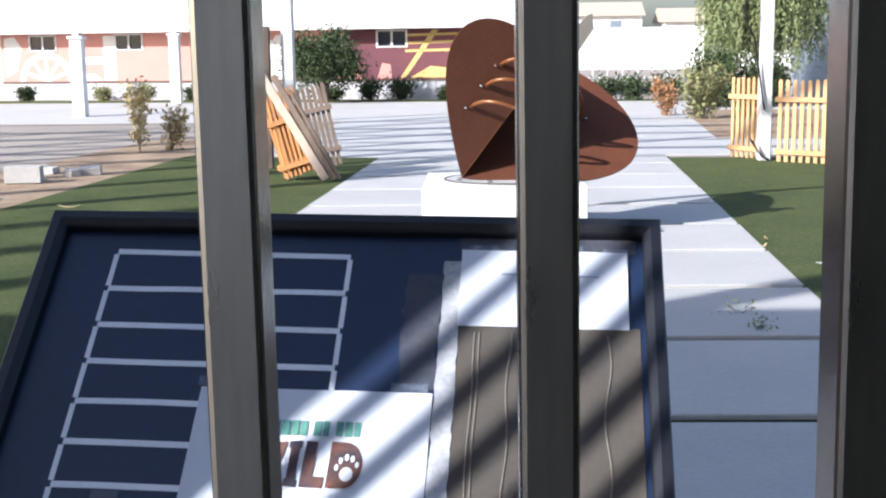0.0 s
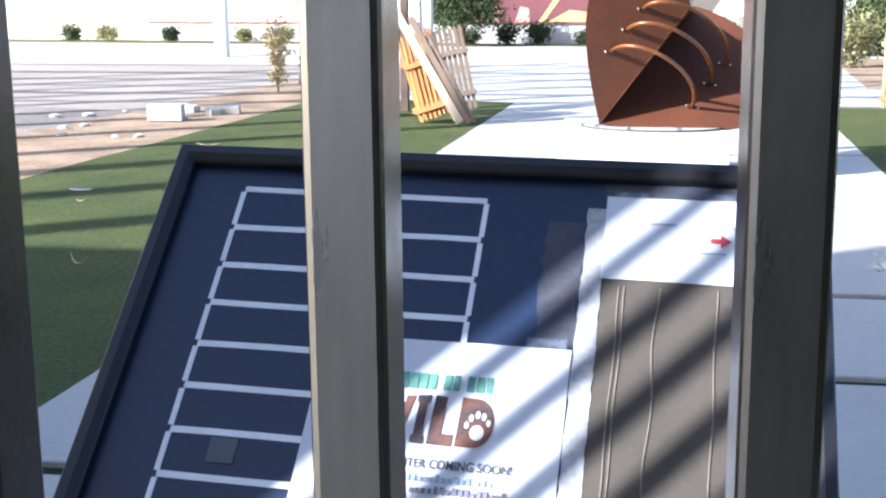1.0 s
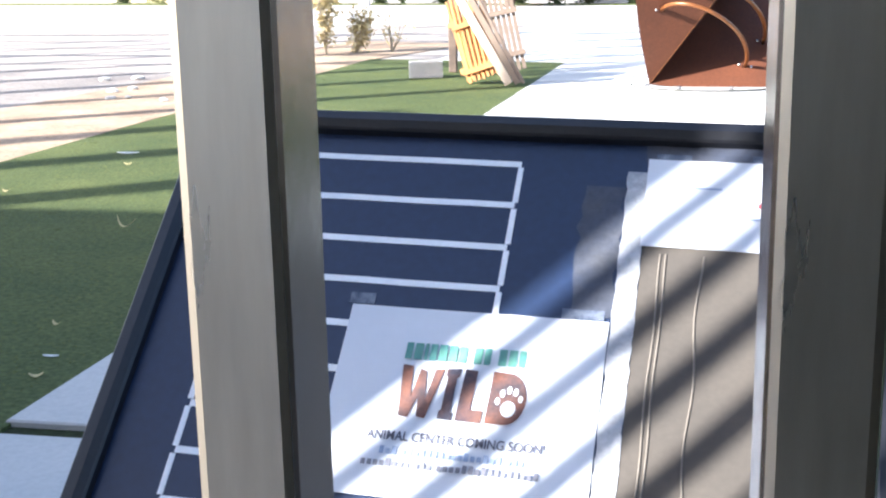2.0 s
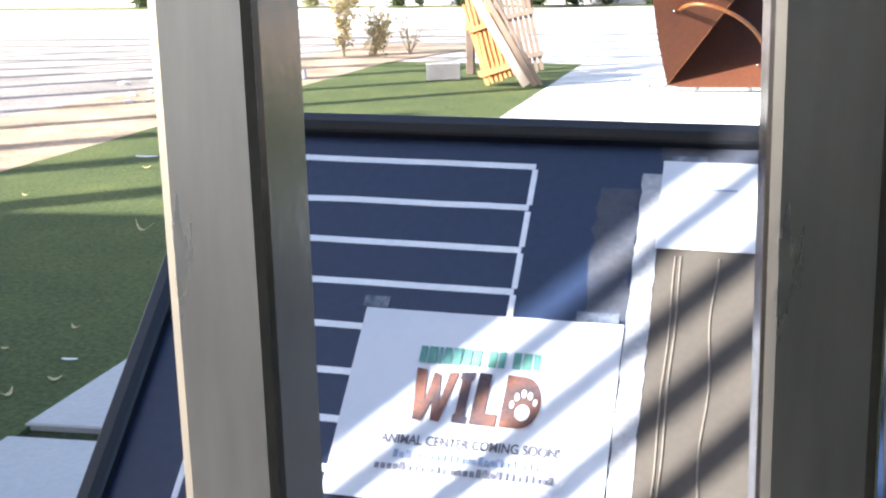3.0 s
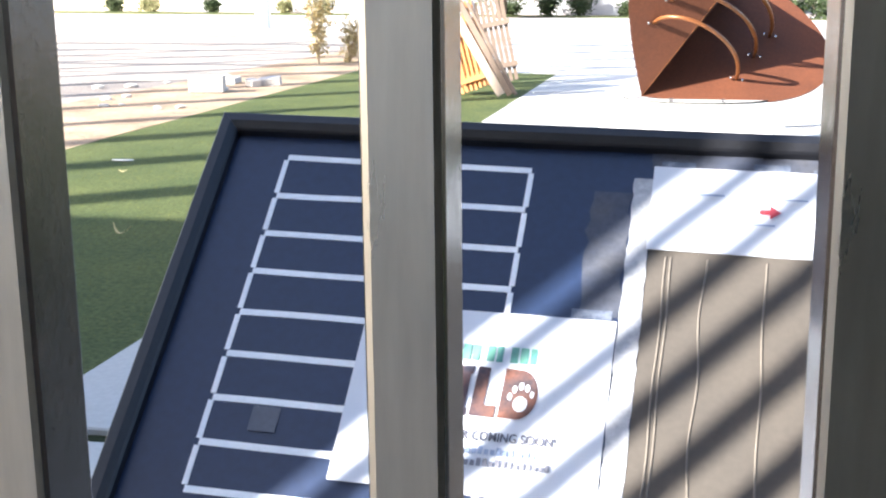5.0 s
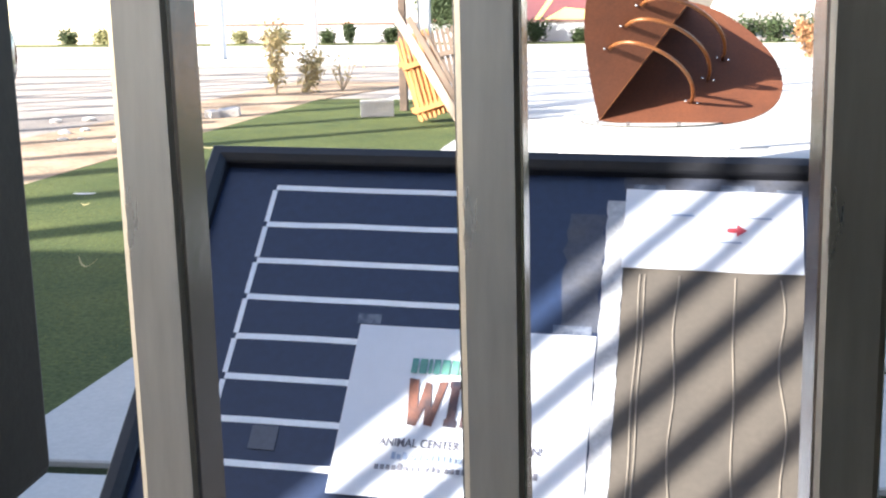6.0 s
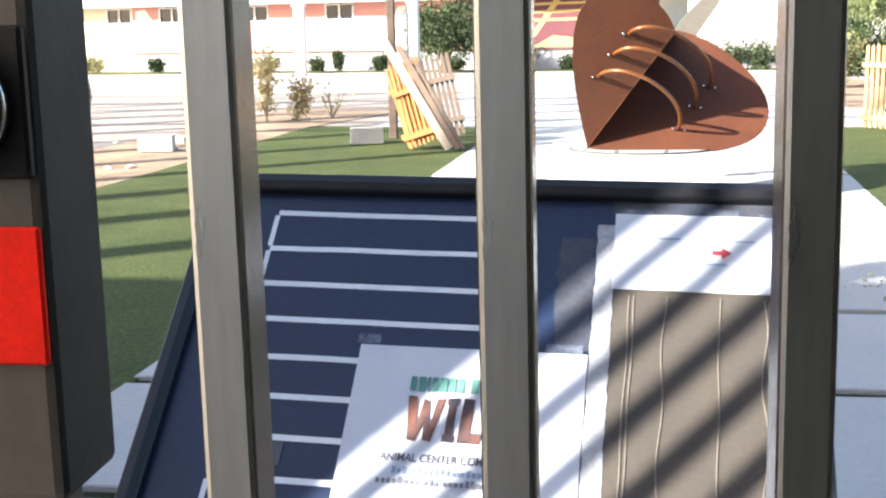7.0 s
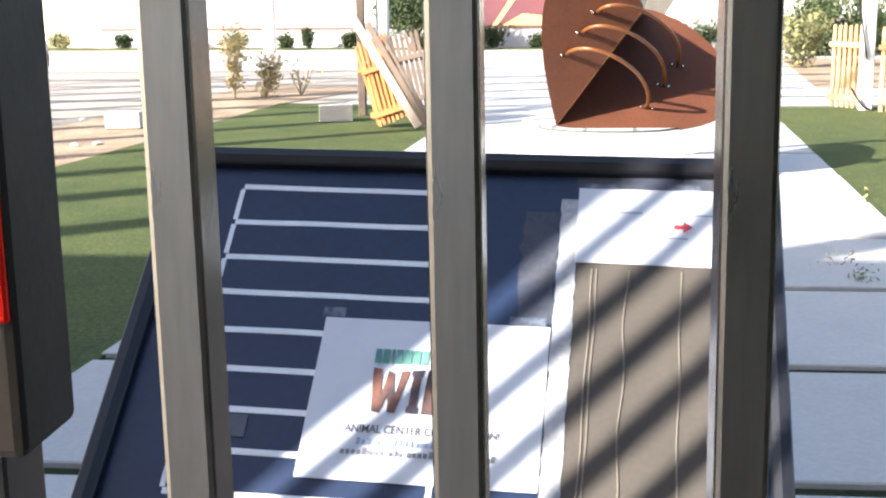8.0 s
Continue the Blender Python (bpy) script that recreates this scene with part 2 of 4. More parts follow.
def sheet(name, pts, z, material, label, category, thick=0.02):
    ob = part(name, prism(pts, z - thick, z), material)
    return tagged(ob, label, category, kind="structure")


sheet("road", [(-60, 26.5), (60, 23.5), (60, 33.2), (-60, 36.2)], 0.008, M_ROAD, "pale sunlit road surface before the mural building", "road")
sheet("gravel_path", [(-40, 4)] + [(-6.5 + 0.35 * math.sin(k * 1.7) + 0.05 * k, 5 + 0.5 * k) for k in range(20)] + [(-7.0 - 1.2 * k, 15.0 + 0.35 * k + 0.3 * math.sin(k * 2.3)) for k in range(10)] + [(-40, 19)], 0.010, M_GRAVEL, "grey gravel path beside the dirt strip", "gravel")
sheet("dirt_strip", [(-7.4, 3), (-4.9, 3), (-4.5, 10), (-3.9, 17.0), (-3.0, 19.8), (-5.2, 20.5), (-5.9, 14), (-6.6, 9)], 0.014, M_DIRT, "tan dirt strip along the lawn", "dirt")
sheet("plaza", [(-3.0, 16.4), (6.5, 16.4), (8.5, 26), (-2.6, 26)], 0.018, M_CONC, "pale concrete plaza behind the sculpture", "plaza")
sheet("dirt_bed", [(3.9, 19.2), (12, 18.0), (12, 27.5), (4.7, 27.5)], 0.024, M_DIRT, "sandy planting bed with small shrubs", "dirt")
lawn_left = sheet("lawn_left", [(-5.05, 2.0), (walk_x(-1.80, 2.0), 2.0), (walk_x(-1.80, 16.3), 16.3), (-3.95, 16.8)], 0.020, M_TURF, "green artificial turf lawn with long shadows", "lawn", 0.03)
lawn_right = sheet("lawn_right", [(walk_x(2.01, 2), 2.0), (9, 2), (9, 15.6), (walk_x(2.01, 15.9), 15.9)], 0.020, M_TURF, "green artificial turf lawn beside the walk", "lawn", 0.03)
sheet("turf_bed", [(-2.0, 2.0), (2.0, 2.0), (walk_x(2.06, 16.3), 16.3), (walk_x(-1.9, 16.3), 16.3)], 0.006, M_JOINT, "turf showing in the joints of the walk", "turf", 0.005)

rng = random.Random(5)


def blades(name, parent_pts, count, label):
    """Short turf blades scattered over a convex outline."""
    xs, ys = [p[0] for p in parent_pts], [p[1] for p in parent_pts]
    verts, faces = [], []
    while len(faces) < count:
        y = min(ys) + (max(ys) - min(ys)) * rng.random() ** 1.6
        x = rng.uniform(min(xs), max(xs))
        inside = all((b[0] - a[0]) * (y - a[1]) - (b[1] - a[1]) * (x - a[0]) > 0 for a, b in zip(parent_pts, parent_pts[1:] + parent_pts[:1]))
        if not inside:
            continue
        a, h, w = rng.uniform(0, math.tau), rng.uniform(0.004, 0.010), rng.uniform(0.0015, 0.003) * (1 + y * 0.12)
        i = len(verts)
        verts += [(x - w * math.cos(a), y - w * math.sin(a), 0.018), (x + w * math.cos(a), y + w * math.sin(a), 0.018),
                  (x + rng.uniform(-0.02, 0.02), y + rng.uniform(-0.02, 0.02), 0.018 + h)]
        faces.append((i, i + 1, i + 2))
    me = bpy.data.meshes.new(name)
    me.from_pydata(verts, [], faces)
    ob = part(name, me, M_BLADE)
    return tagged(ob, label, "grass", kind="stuff")


blades("turf_blades", [(-5.0, 2.5), (-1.99, 2.5), (walk_x(-1.89, 16.3), 16.3), (-3.95, 16.7)], 30000, "short green turf blades on the lawn")
blades("turf_blades", [(2.0, 3.0), (5, 3), (6, 15.6), (walk_x(2.06, 15.8), 15.8)], 20000, "short green turf blades on the lawn")

# walk of concrete slabs with turf joints
walkway = thing("walkway", "pale concrete slab walk with narrow turf joints", "walkway", kind="structure")
edges_y = [1.9, 3.155, 4.38, 5.74, 7.08, 8.42, 9.76, 11.1, 12.44, 13.78, 15.1, 16.36]
for i, (y0, y1) in enumerate(zip(edges_y, edges_y[1:])):
    gap = 0.052
    slab = prism([(walk_x(-1.815, y0), y0 + gap), (walk_x(2.02, y0), y0 + gap), (walk_x(2.02, y1), y1 - gap), (walk_x(-1.815, y1), y1 - gap)], -0.06, 0.030, 0.006)
    part("slab", slab, M_CONC, walkway)

# ---- gate ----
BAR_W, BAR_D, PITCH, BAR_X = 0.0184, 0.0250, 0.0965, 0.1298
SAG = Matrix(((1, 0, -0.0066, 0.0099), (0, 1, 0.0062, -0.0093), (0, 0, 1, 0), (0, 0, 0, 1)))          # the gate hangs a little out of plumb
gate = thing("metal_gate", "dull grey-bronze painted steel gate of square bars", "gate", pose(0, 0, 0))


def shade_sides(bm, name, front=M_STEEL, sides=M_BRONZE_SHADE):
    """A mesh whose front (towards -y) takes one material; darker other faces paint in their shade."""
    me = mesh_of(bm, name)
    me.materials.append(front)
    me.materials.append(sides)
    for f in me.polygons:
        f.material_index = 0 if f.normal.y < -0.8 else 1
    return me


bar_mesh = shade_sides(box(-BAR_W / 2, BAR_W / 2, 0, BAR_D, 0.10, 2.72, 0.0022, segments=2), "bar")
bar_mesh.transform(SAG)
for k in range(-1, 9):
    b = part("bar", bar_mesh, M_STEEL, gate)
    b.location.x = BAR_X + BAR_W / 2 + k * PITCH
fixed = thing("fence_leaf", "dull grey-bronze painted steel fence of square bars beside the gate", "fence", pose(0, 0, 0))
leaf_mesh = shade_sides(box(-0.0100, 0.0100, 0, 0.0215, 0.10, 2.72, 0.002, segments=2), "bar")
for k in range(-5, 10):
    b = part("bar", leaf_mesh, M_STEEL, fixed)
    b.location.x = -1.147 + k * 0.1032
for z in (0.06, 2.70):
    part("rail", box(-1.695, -0.10, -0.006, 0.030, z, z + 0.04, 0.003), M_STEEL, fixed)
part("stile", shade_sides(box(-0.066, -0.028, 0.004, 0.040, 0.10, 2.72, 0.003, segments=2), "stile"), M_STEEL, gate)
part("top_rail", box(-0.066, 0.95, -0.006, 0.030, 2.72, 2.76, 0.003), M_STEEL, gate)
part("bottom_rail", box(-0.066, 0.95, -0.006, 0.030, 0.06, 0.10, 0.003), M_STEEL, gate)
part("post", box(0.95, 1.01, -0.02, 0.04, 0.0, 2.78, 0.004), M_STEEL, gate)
# black on the lock's sides paints in their shade
lock = part("lock_box", shade_sides(box(-0.078, -0.0172, 0.0, 0.049, 1.324, 1.66, 0.004, segments=2), "lock_box", M_LOCK, M_BLACK), M_LOCK, gate, "grey-bronze steel lock box")
part("lock_plate", box(-0.072, -0.0185, -0.0045, 0.0005, 1.441, 1.492, 0.0012), M_BLACK, lock, "black lock plate")
part("reflector", box(-0.0670, -0.0182, -0.0030, 0.0004, 1.3762, 1.4245, 0.001), M_RED, lock, "red reflective sticker")


def disc(radius, depth, bevel):
    bm = bmesh.new()
    bmesh.ops.create_cone(bm, cap_ends=True, segments=40, radius1=radius, radius2=radius, depth=depth)
    bmesh.ops.bevel(bm, geom=[e for e in bm.edges if e.calc_face_angle(0) > 0.8], offset=bevel, segments=3, affect="EDGES")
    return bm


for y in (-0.011, 0.056):
    kn = part("knob", disc(0.0215, 0.013, 0.004), M_CHROME, lock, "round brushed steel knob", True)
    kn.matrix_local = pose(-0.0435, y, 1.466, 90, 0, 0)

# ---- display board ----
PX, PY, PZ, TILT, YAW, LEAN = -0.3709, 1.3076, 1.2892, 47.92, -1.525, -1.875
board_pose = pose(PX, PY, PZ, 0, 0, YAW) @ pose(0, 0, 0, 90 - TILT, 0, 0) @ pose(0, 0, 0, 0, 0, LEAN)
BW, BH, FW = 0.8222, 0.66, 0.0235
board = thing("display_board", "navy notice board in a black frame, propped at a slant", "notice board", board_pose)
part("backing", box(0.012, BW - 0.01, -BH + 0.01, -0.022, -0.022, -0.010), M_NAVY, board, "navy blue backing panel")


def rail(a, b):
    """One frame moulding between two corners of the board, mitred, with a raised outer lip."""
    bm = bmesh.new()
    (ax, ay), (bx, by) = a, b
    d = Vector((bx - ax, by - ay)).normalized()
    n = Vector((-d.y, d.x))
    prof = [(0, -0.03), (0, 0.008), (0.002, 0.010), (FW - 0.010, 0.010), (FW - 0.002, 0.004), (FW, 0.001), (FW, -0.03)]
    ends = []
    for (px, py), s in ((a, 1), (b, -1)):
        ends.append([bm.verts.new((px + n.x * o + d.x * o * s, py + n.y * o + d.y * o * s, z)) for o, z in prof])
    m = len(prof)
    for i in range(m):
        bm.faces.new((ends[0][i], ends[0][(i + 1) % m], ends[1][(i + 1) % m], ends[1][i]))
    bm.faces.new(ends[0][::-1])
    bm.faces.new(ends[1])
    bmesh.ops.recalc_face_normals(bm, faces=bm.faces[:])
    return bm


corners = [(0.002, -0.0178), (0.002, -BH), (BW, -BH), (BW, -0.0124)]
for a, b in zip(corners, corners[1:] + corners[:1]):
    part("frame_rail", rail(a, b), M_FRAME, board)
for u in (0.12, BW - 0.12):
    for v in (-0.1, -BH + 0.08):
        p = board_pose @ Vector((u, v, -0.026))
        lg = part("leg", box(p.x - 0.02, p.x + 0.02, p.y - 0.02, p.y + 0.02, 0.02, p.z, 0.003), M_FRAME, board)
        lg.matrix_parent_inverse = board_pose.inverted()

SURF = -0.010          # the backing's face
GRID_U = (0.1000, 0.4157)
row_v = [0.0740, 0.1346, 0.1925, 0.2486, 0.3068, 0.3636, 0.4203, 0.4763, 0.5329]


def strip(u0, v0, u1, v1, w, z=0.0008):
    """A strip of tape on the board from one point to another, a little uneven."""
    a, b = Vector((u0, -v0)), Vector((u1, -v1))
    d = (b - a).normalized()
    n = Vector((-d.y, d.x)) * w / 2
    bm = bmesh.new()
    steps = 7
    up, low = [], []
    for i in range(steps):
        c = a + (b - a) * i / (steps - 1)
        j = rng.uniform(-1, 1) * 0.0006
        up.append((c.x + n.x, c.y + n.y + j, SURF))
        low.append((c.x - n.x, c.y - n.y + j, SURF))
    pts = low + up[::-1]
    lo = [bm.verts.new((x, y, SURF + 0.0001)) for x, y, _ in pts]
    hi = [bm.verts.new((x, y, SURF + z)) for x, y, _ in pts]
    bm.faces.new(hi)
    for i in range(len(pts)):
        j = (i + 1) % len(pts)
        bm.faces.new((lo[i], lo[j], hi[j], hi[i]))
    bmesh.ops.recalc_face_normals(bm, faces=bm.faces[:])
    return bm


for i, v in enumerate(row_v):
    part("tape_strip", strip(GRID_U[0] + 0.001, v, GRID_U[1], v + rng.uniform(-0.001, 0.001), 0.0082), M_TAPE, board)
for v0, v1 in zip(row_v, row_v[1:]):
    for u in GRID_U:
        part("tape_strip", strip(u, v0 + 0.0046, u, v1 - 0.0046, 0.0066), M_TAPE, board)

# sheets on the board, each lying 1 to 2 mm above it
def flat(u0, v0, u1, v1, z, thick=0.0006, wave=0.0):
    bm = bmesh.new()
    nx, ny = 12, 10
    bmesh.ops.create_grid(bm, x_segments=nx, y_segments=ny, size=0.5)
    for v in bm.verts:
        x, y = v.co.x + 0.5, v.co.y + 0.5
        v.co = Vector((u0 + (u1 - u0) * x, -v1 + (v1 - v0) * y, SURF + z + wave * (math.sin(7 * x + 3 * y) + math.sin(5 * y - 2 * x)) * 0.5))
    r = bmesh.ops.extrude_face_region(bm, geom=bm.faces[:])
    for e in r["geom"]:
        if isinstance(e, bmesh.types.BMVert):
            e.co.z += thick
    bmesh.ops.recalc_face_normals(bm, faces=bm.faces[:])
    return bm


def on_board(ob):
    ob.matrix_world = board_pose
    return ob


card = tagged(on_board(part("brown_card", flat(0.566, 0.178, 0.792, 0.60, 0.0006), M_KRAFT)), "grey-brown card with pale glue lines, on the navy board", "card")
for u, wob in ((0.587, 0.0010), (0.593, 0.0008), (0.631, 0.0024), (0.698, 0.0010), (0.752, 0.004)):
    pts = [(u + wob * math.sin(v * 40 + u * 90) - 0.01 * (v - 0.2), -v, SURF + 0.0016) for v in [0.19 + 0.02 * i for i in range(20)]]
    part("glue_line", tube(pts, 0.0012, 6), M_GLUE, card)
def ragged(u0, v0, u1, v1, z, rough_by, steps=60):
    """A torn strip of tape with uneven long edges."""
    pts = []
    for side_, order in ((u0, range(steps + 1)), (u1, range(steps, -1, -1))):
        for k in order:
            pts.append((side_ + rng.uniform(-1, 1) * rough_by, -(v0 + (v1 - v0) * k / steps)))
    return prism(pts, SURF + z, SURF + z + 0.0006)


sidestrip = tagged(on_board(part("worn_tape_strip", ragged(0.5415, 0.078, 0.5655, 0.60, 0.0014, 0.0012), M_WORN)), "worn whitish tape strip beside the brown card", "tape")
residue = tagged(on_board(part("residue_patch", ragged(0.494, 0.10, 0.541, 0.276, 0.0003, 0.004, 12), M_RESIDUE)), "greyish dusty glue residue on the navy board", "residue")
residue_top = tagged(on_board(part("residue_patch", ragged(0.560, 0.030, 0.790, 0.060, 0.0003, 0.001, 14), M_RESIDUE)), "greyish dusty glue residue above the white notice", "residue")
notice = thing("white_notice", "white paper notice with a small red arrow taped to the board", "notice", board_pose)
part("sheet", flat(0.5633, 0.0588, 0.7786, 0.1811, 0.0026, wave=0.0009), M_PAPER, notice)
for u0, v0, u1, v1 in ((0.572, 0.050, 0.612, 0.064), (0.680, 0.047, 0.722, 0.064), (0.748, 0.052, 0.780, 0.066)):
    part("tape", flat(u0, v0, u1, v1 - 0.004, 0.0010), M_HAZE, notice)
flyer = thing("white_flyer", "white laminated flyer with green and brown logo on the board", "flyer", board_pose)
part("sheet", flat(0.2551, 0.2822, 0.5398, 0.505, 0.0022, wave=0.0006), M_PAPER, flyer)
for u0, v0, u1, v1 in ((0.250, 0.266, 0.279, 0.2805), (0.488, 0.268, 0.534, 0.2805)):
    part("tape", flat(u0, v0, u1, v1, 0.0010), M_HAZE, flyer)
gsq = tagged(on_board(part("grey_label", flat(0.152, 0.4268, 0.1840, 0.4575, 0.0010), M_SQUARE)), "small dull grey square label on the navy board", "label")

TOP = 0.0042          # ink face above the board


def ink(pts, material, parent, name="ink"):
    bm = bmesh.new()
    bm.faces.new([bm.verts.new((u, -v, SURF + TOP)) for u, v in pts])
    bmesh.ops.recalc_face_normals(bm, faces=bm.faces[:])
    for f in bm.faces:
        if f.normal.z < 0:
            f.normal_flip()
    return part(name, bm, material, parent)


def bar_of(u0, v0, u1, v1, material, parent, name="print_bar"):
    return ink([(u0, v0), (u1, v0), (u1, v1), (u0, v1)], material, parent, name)


def words(text, size, u, v, width, material, parent):
    """Printed words, their left end at u, their base line at v, stretched to width."""
    cu = bpy.data.curves.new("words", "FONT")
    cu.body, cu.size, cu.offset = text, size, 0.00028
    tmp = new("words_tmp", cu)
    me = bpy.data.meshes.new_from_object(tmp.evaluated_get(bpy.context.evaluated_depsgraph_get()))
    bpy.data.objects.remove(tmp)
    xs = [q.co.x for q in me.vertices]
    k = width / (max(xs) - min(xs))
    me.transform(Matrix.Translation((u, -v, SURF + TOP)) @ Matrix.Diagonal((k, 1, 1, 1)) @ Matrix.Translation((-min(xs), 0, 0)))
    me.materials.clear()
    return part("lettering", me, material, parent)


words("ANIMAL CENTER COMING SOON!", 0.0150, 0.305, 0.4425, 0.186, M_GREY_INK, flyer)


def small_print(runs, u, v, w, h, material):
    """A line of print too small to letter: a short bar for each character, tall ones among low ones."""
    for n_, gap in runs:
        for k in range(n_):
            tall = rng.random() < 0.4
            bar_of(u, v - h * (1.45 if tall else 1.0), u + w * 0.72, v, material, flyer)
            u += w
        u += gap


small_print(((3, 0.003), (16, 0.003), (3, 0)), 0.322, 0.4585, 0.0066, 0.0062, M_BLUE_INK)
small_print(((8, 0.003), (3, 0.004), (16, 0)), 0.305, 0.4720, 0.0066, 0.0062, M_MID_INK)
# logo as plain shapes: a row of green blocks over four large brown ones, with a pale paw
u = 0.3275
for k, run in enumerate(((6.4, 7.6, 3.2, 6.4, 7.8, 7.4, 7.0), (7.6, 6.2), (7.2, 7.6, 6.0))):
    for w in run:
        w *= 0.00118
        bar_of(u, 0.3265, u + w, 0.3465, M_GREEN_INK, flyer, "logo_block")
        u += w + 0.0021
    u += 0.0062
U0, V0, V1 = 0.328, 0.3535, 0.4150


def block(pts, material):
    """A block of the logo from points in millimetres across and shares of its height."""
    return ink([(U0 + x * 0.001, V0 + (V1 - V0) * y) for x, y in pts], material, flyer, "logo_block")


block([(0, 0), (11.5, 0.02), (14.5, 0.62), (20, 0.06), (27, 0.10), (30.5, 0.64), (36, 0.05), (46, 0.03), (34, 1.0), (24.5, 0.98), (22.5, 0.60), (15.5, 1.01), (5.0, 0.99)], M_BROWN_INK)
block([(48.5, 0.02), (64, 0), (63, 0.16), (60.8, 0.18), (60.0, 0.84), (62.5, 0.86), (62.0, 1.0), (47.0, 0.98), (47.5, 0.83), (49.6, 0.82), (50.6, 0.18), (48.2, 0.15)], M_DARK_INK)
block([(68.5, 0), (82.0, 0.02), (80.0, 0.76), (93.5, 0.76), (92.8, 1.0), (65.5, 0.99)], M_DARK_INK)
block([(98.5, 0.0)] + [(116.5 + 20.5 * math.sin(a), 0.5 - 0.49 * math.cos(a)) for a in [i * math.pi / 12 for i in range(13)]] + [(96.5, 0.99)], M_BROWN_INK)
TOP = 0.0050
for cu_, cv_, r in ((0.4475, 0.3965, 0.0078), (0.4352, 0.3880, 0.0024), (0.4395, 0.3790, 0.0025), (0.4463, 0.3745, 0.0026), (0.4532, 0.3765, 0.0025), (0.4590, 0.3840, 0.0023)):
    ink([(cu_ + r * math.cos(a), cv_ + r * (1.2 if r > 0.005 else 1.8) * math.sin(a)) for a in [i * math.tau / 14 for i in range(14)]], M_PAPER, flyer, "paw_print")
TOP = 0.0054
bar_of(0.617, 0.0985, 0.648, 0.1015, M_BLUE_INK, notice)
bar_of(0.712, 0.1, 0.742, 0.1025, M_BLUE_INK, notice)
bar_of(0.676, 0.138, 0.706, 0.1405, M_BLUE_INK, notice)
ink([(0.688, 0.117), (0.700, 0.117), (0.700, 0.111), (0.7125, 0.1205), (0.700, 0.130), (0.700, 0.124), (0.688, 0.124)], M_RED_INK, notice, "arrow")

# ---- heart sculpture ----
HX, HY, HZ = 0.05, 10.6, 0.352
NEAR = Matrix.Translation((0.19, -0.33, 1.485)) @ Matrix.Scale(0.88, 4) @ Matrix.Translation((-0.19, 0.33, -1.485))          # brings the group to its true distance and size
plinth = thing("plinth", "low white concrete plinth under the heart sculpture", "plinth", NEAR @ pose(0.41, 10.1, 0.03, 0, 0, 0))
part("block", box(-0.715, 0.705, 0, 1.35, -0.198, 0.272, 0.008), M_PLINTH, plinth)
base = bmesh.new()
bmesh.ops.create_cone(base, cap_ends=True, segments=48, radius1=0.60, radius2=0.60, depth=0.014)
base_plate = tagged(part("base_plate", base, M_CONC), "round steel base plate under the heart", "base plate")
base_plate.matrix_world = NEAR @ pose(0.50, 10.74, 0.311) @ Matrix.Diagonal((1.05, 0.8, 1, 1))
rim = [(0.60 * math.cos(k * math.tau / 48), 0.60 * math.sin(k * math.tau / 48), 0.006) for k in range(49)]
part("rim", tube(rim, 0.007, 6), M_DARKWALL, base_plate, "dark raised rim")
for a in (3.6, 4.3, 5.1):
    nut = part("bolt", disc(0.022, 0.03, 0.004), M_CHROME, base_plate, "bright anchor bolt")
    nut.location = (0.52 * math.cos(a), 0.52 * math.sin(a), 0.02)

heart = thing("heart_sculpture", "rusty steel heart folded along its middle, with curved rods", "sculpture", NEAR @ pose(HX - 0.020, HY, HZ - 0.014))
# the upright half faces the camera's side; the other half lies tilted behind it, and rods tie the two together
LEFT = (Vector((0.588, -0.25, 0.814)), Vector((-0.522, -0.22, 0.346)))
RIGHT = (Vector((0.6701, 0.953, 0.7921)), Vector((0.7133, -0.6742, -0.5604)))


def on_half(axes, along, out):
    return axes[0] * along + axes[1] * out


def bezier(p0, p1, p2, p3, n):
    out = []
    for i in range(n):
        t = i / n
        a, b_, c, d = (1 - t) ** 3, 3 * t * (1 - t) ** 2, 3 * t * t * (1 - t), t ** 3
        out.append((a * p0[0] + b_ * p1[0] + c * p2[0] + d * p3[0], a * p0[1] + b_ * p1[1] + c * p2[1] + d * p3[1]))
    return out


half = bezier((0, 0), (0.34, 0.60), (0.70, 1.15), (0.99, 1.20), 16) + bezier((0.99, 1.20), (1.40, 1.26), (1.44, 0.36), (1.25, 0), 18) + [(1.25, 0)]


def lobe(axes, outline):
    """Half of the heart, cut from plate 12 mm thick, its face towards -y."""
    bm = bmesh.new()
    nrm = axes[0].cross(axes[1]).normalized() * 0.006
    rows_ = []
    for s in (-1, 1):
        rows_.append([bm.verts.new(on_half(axes, a, w) + nrm * s) for a, w in outline])
    bm.faces.new(rows_[0])
    bm.faces.new(rows_[1][::-1])
    n = len(outline)
    for k in range(n):
        bm.faces.new((rows_[0][k], rows_[0][(k + 1) % n], rows_[1][(k + 1) % n], rows_[1][k]))
    bmesh.ops.recalc_face_normals(bm, faces=bm.faces[:])
    bmesh.ops.triangulate(bm, faces=bm.faces[:])
    return part("lobe", bm, M_RUST, heart)


lobe(LEFT, half)
lobe(RIGHT, half + [(1.22, -0.14), (0.10, -0.03)])
# edge-on web added so that its shadow darkens the half behind
web = bmesh.new()
for x in (-0.004, 0.004):
    web.faces.new([web.verts.new(p + Vector((x, 0, 0))) for p in (Vector((0, 0.006, 0)), on_half(LEFT, 1.24, 0) + Vector((0, 0.006, 0)), on_half(RIGHT, 1.22, 0))])
web.verts.ensure_lookup_table()
for i, j in ((0, 1), (1, 2), (2, 0)):
    web.faces.new((web.verts[i], web.verts[j], web.verts[j + 3], web.verts[i + 3]))
bmesh.ops.recalc_face_normals(web, faces=web.faces[:])
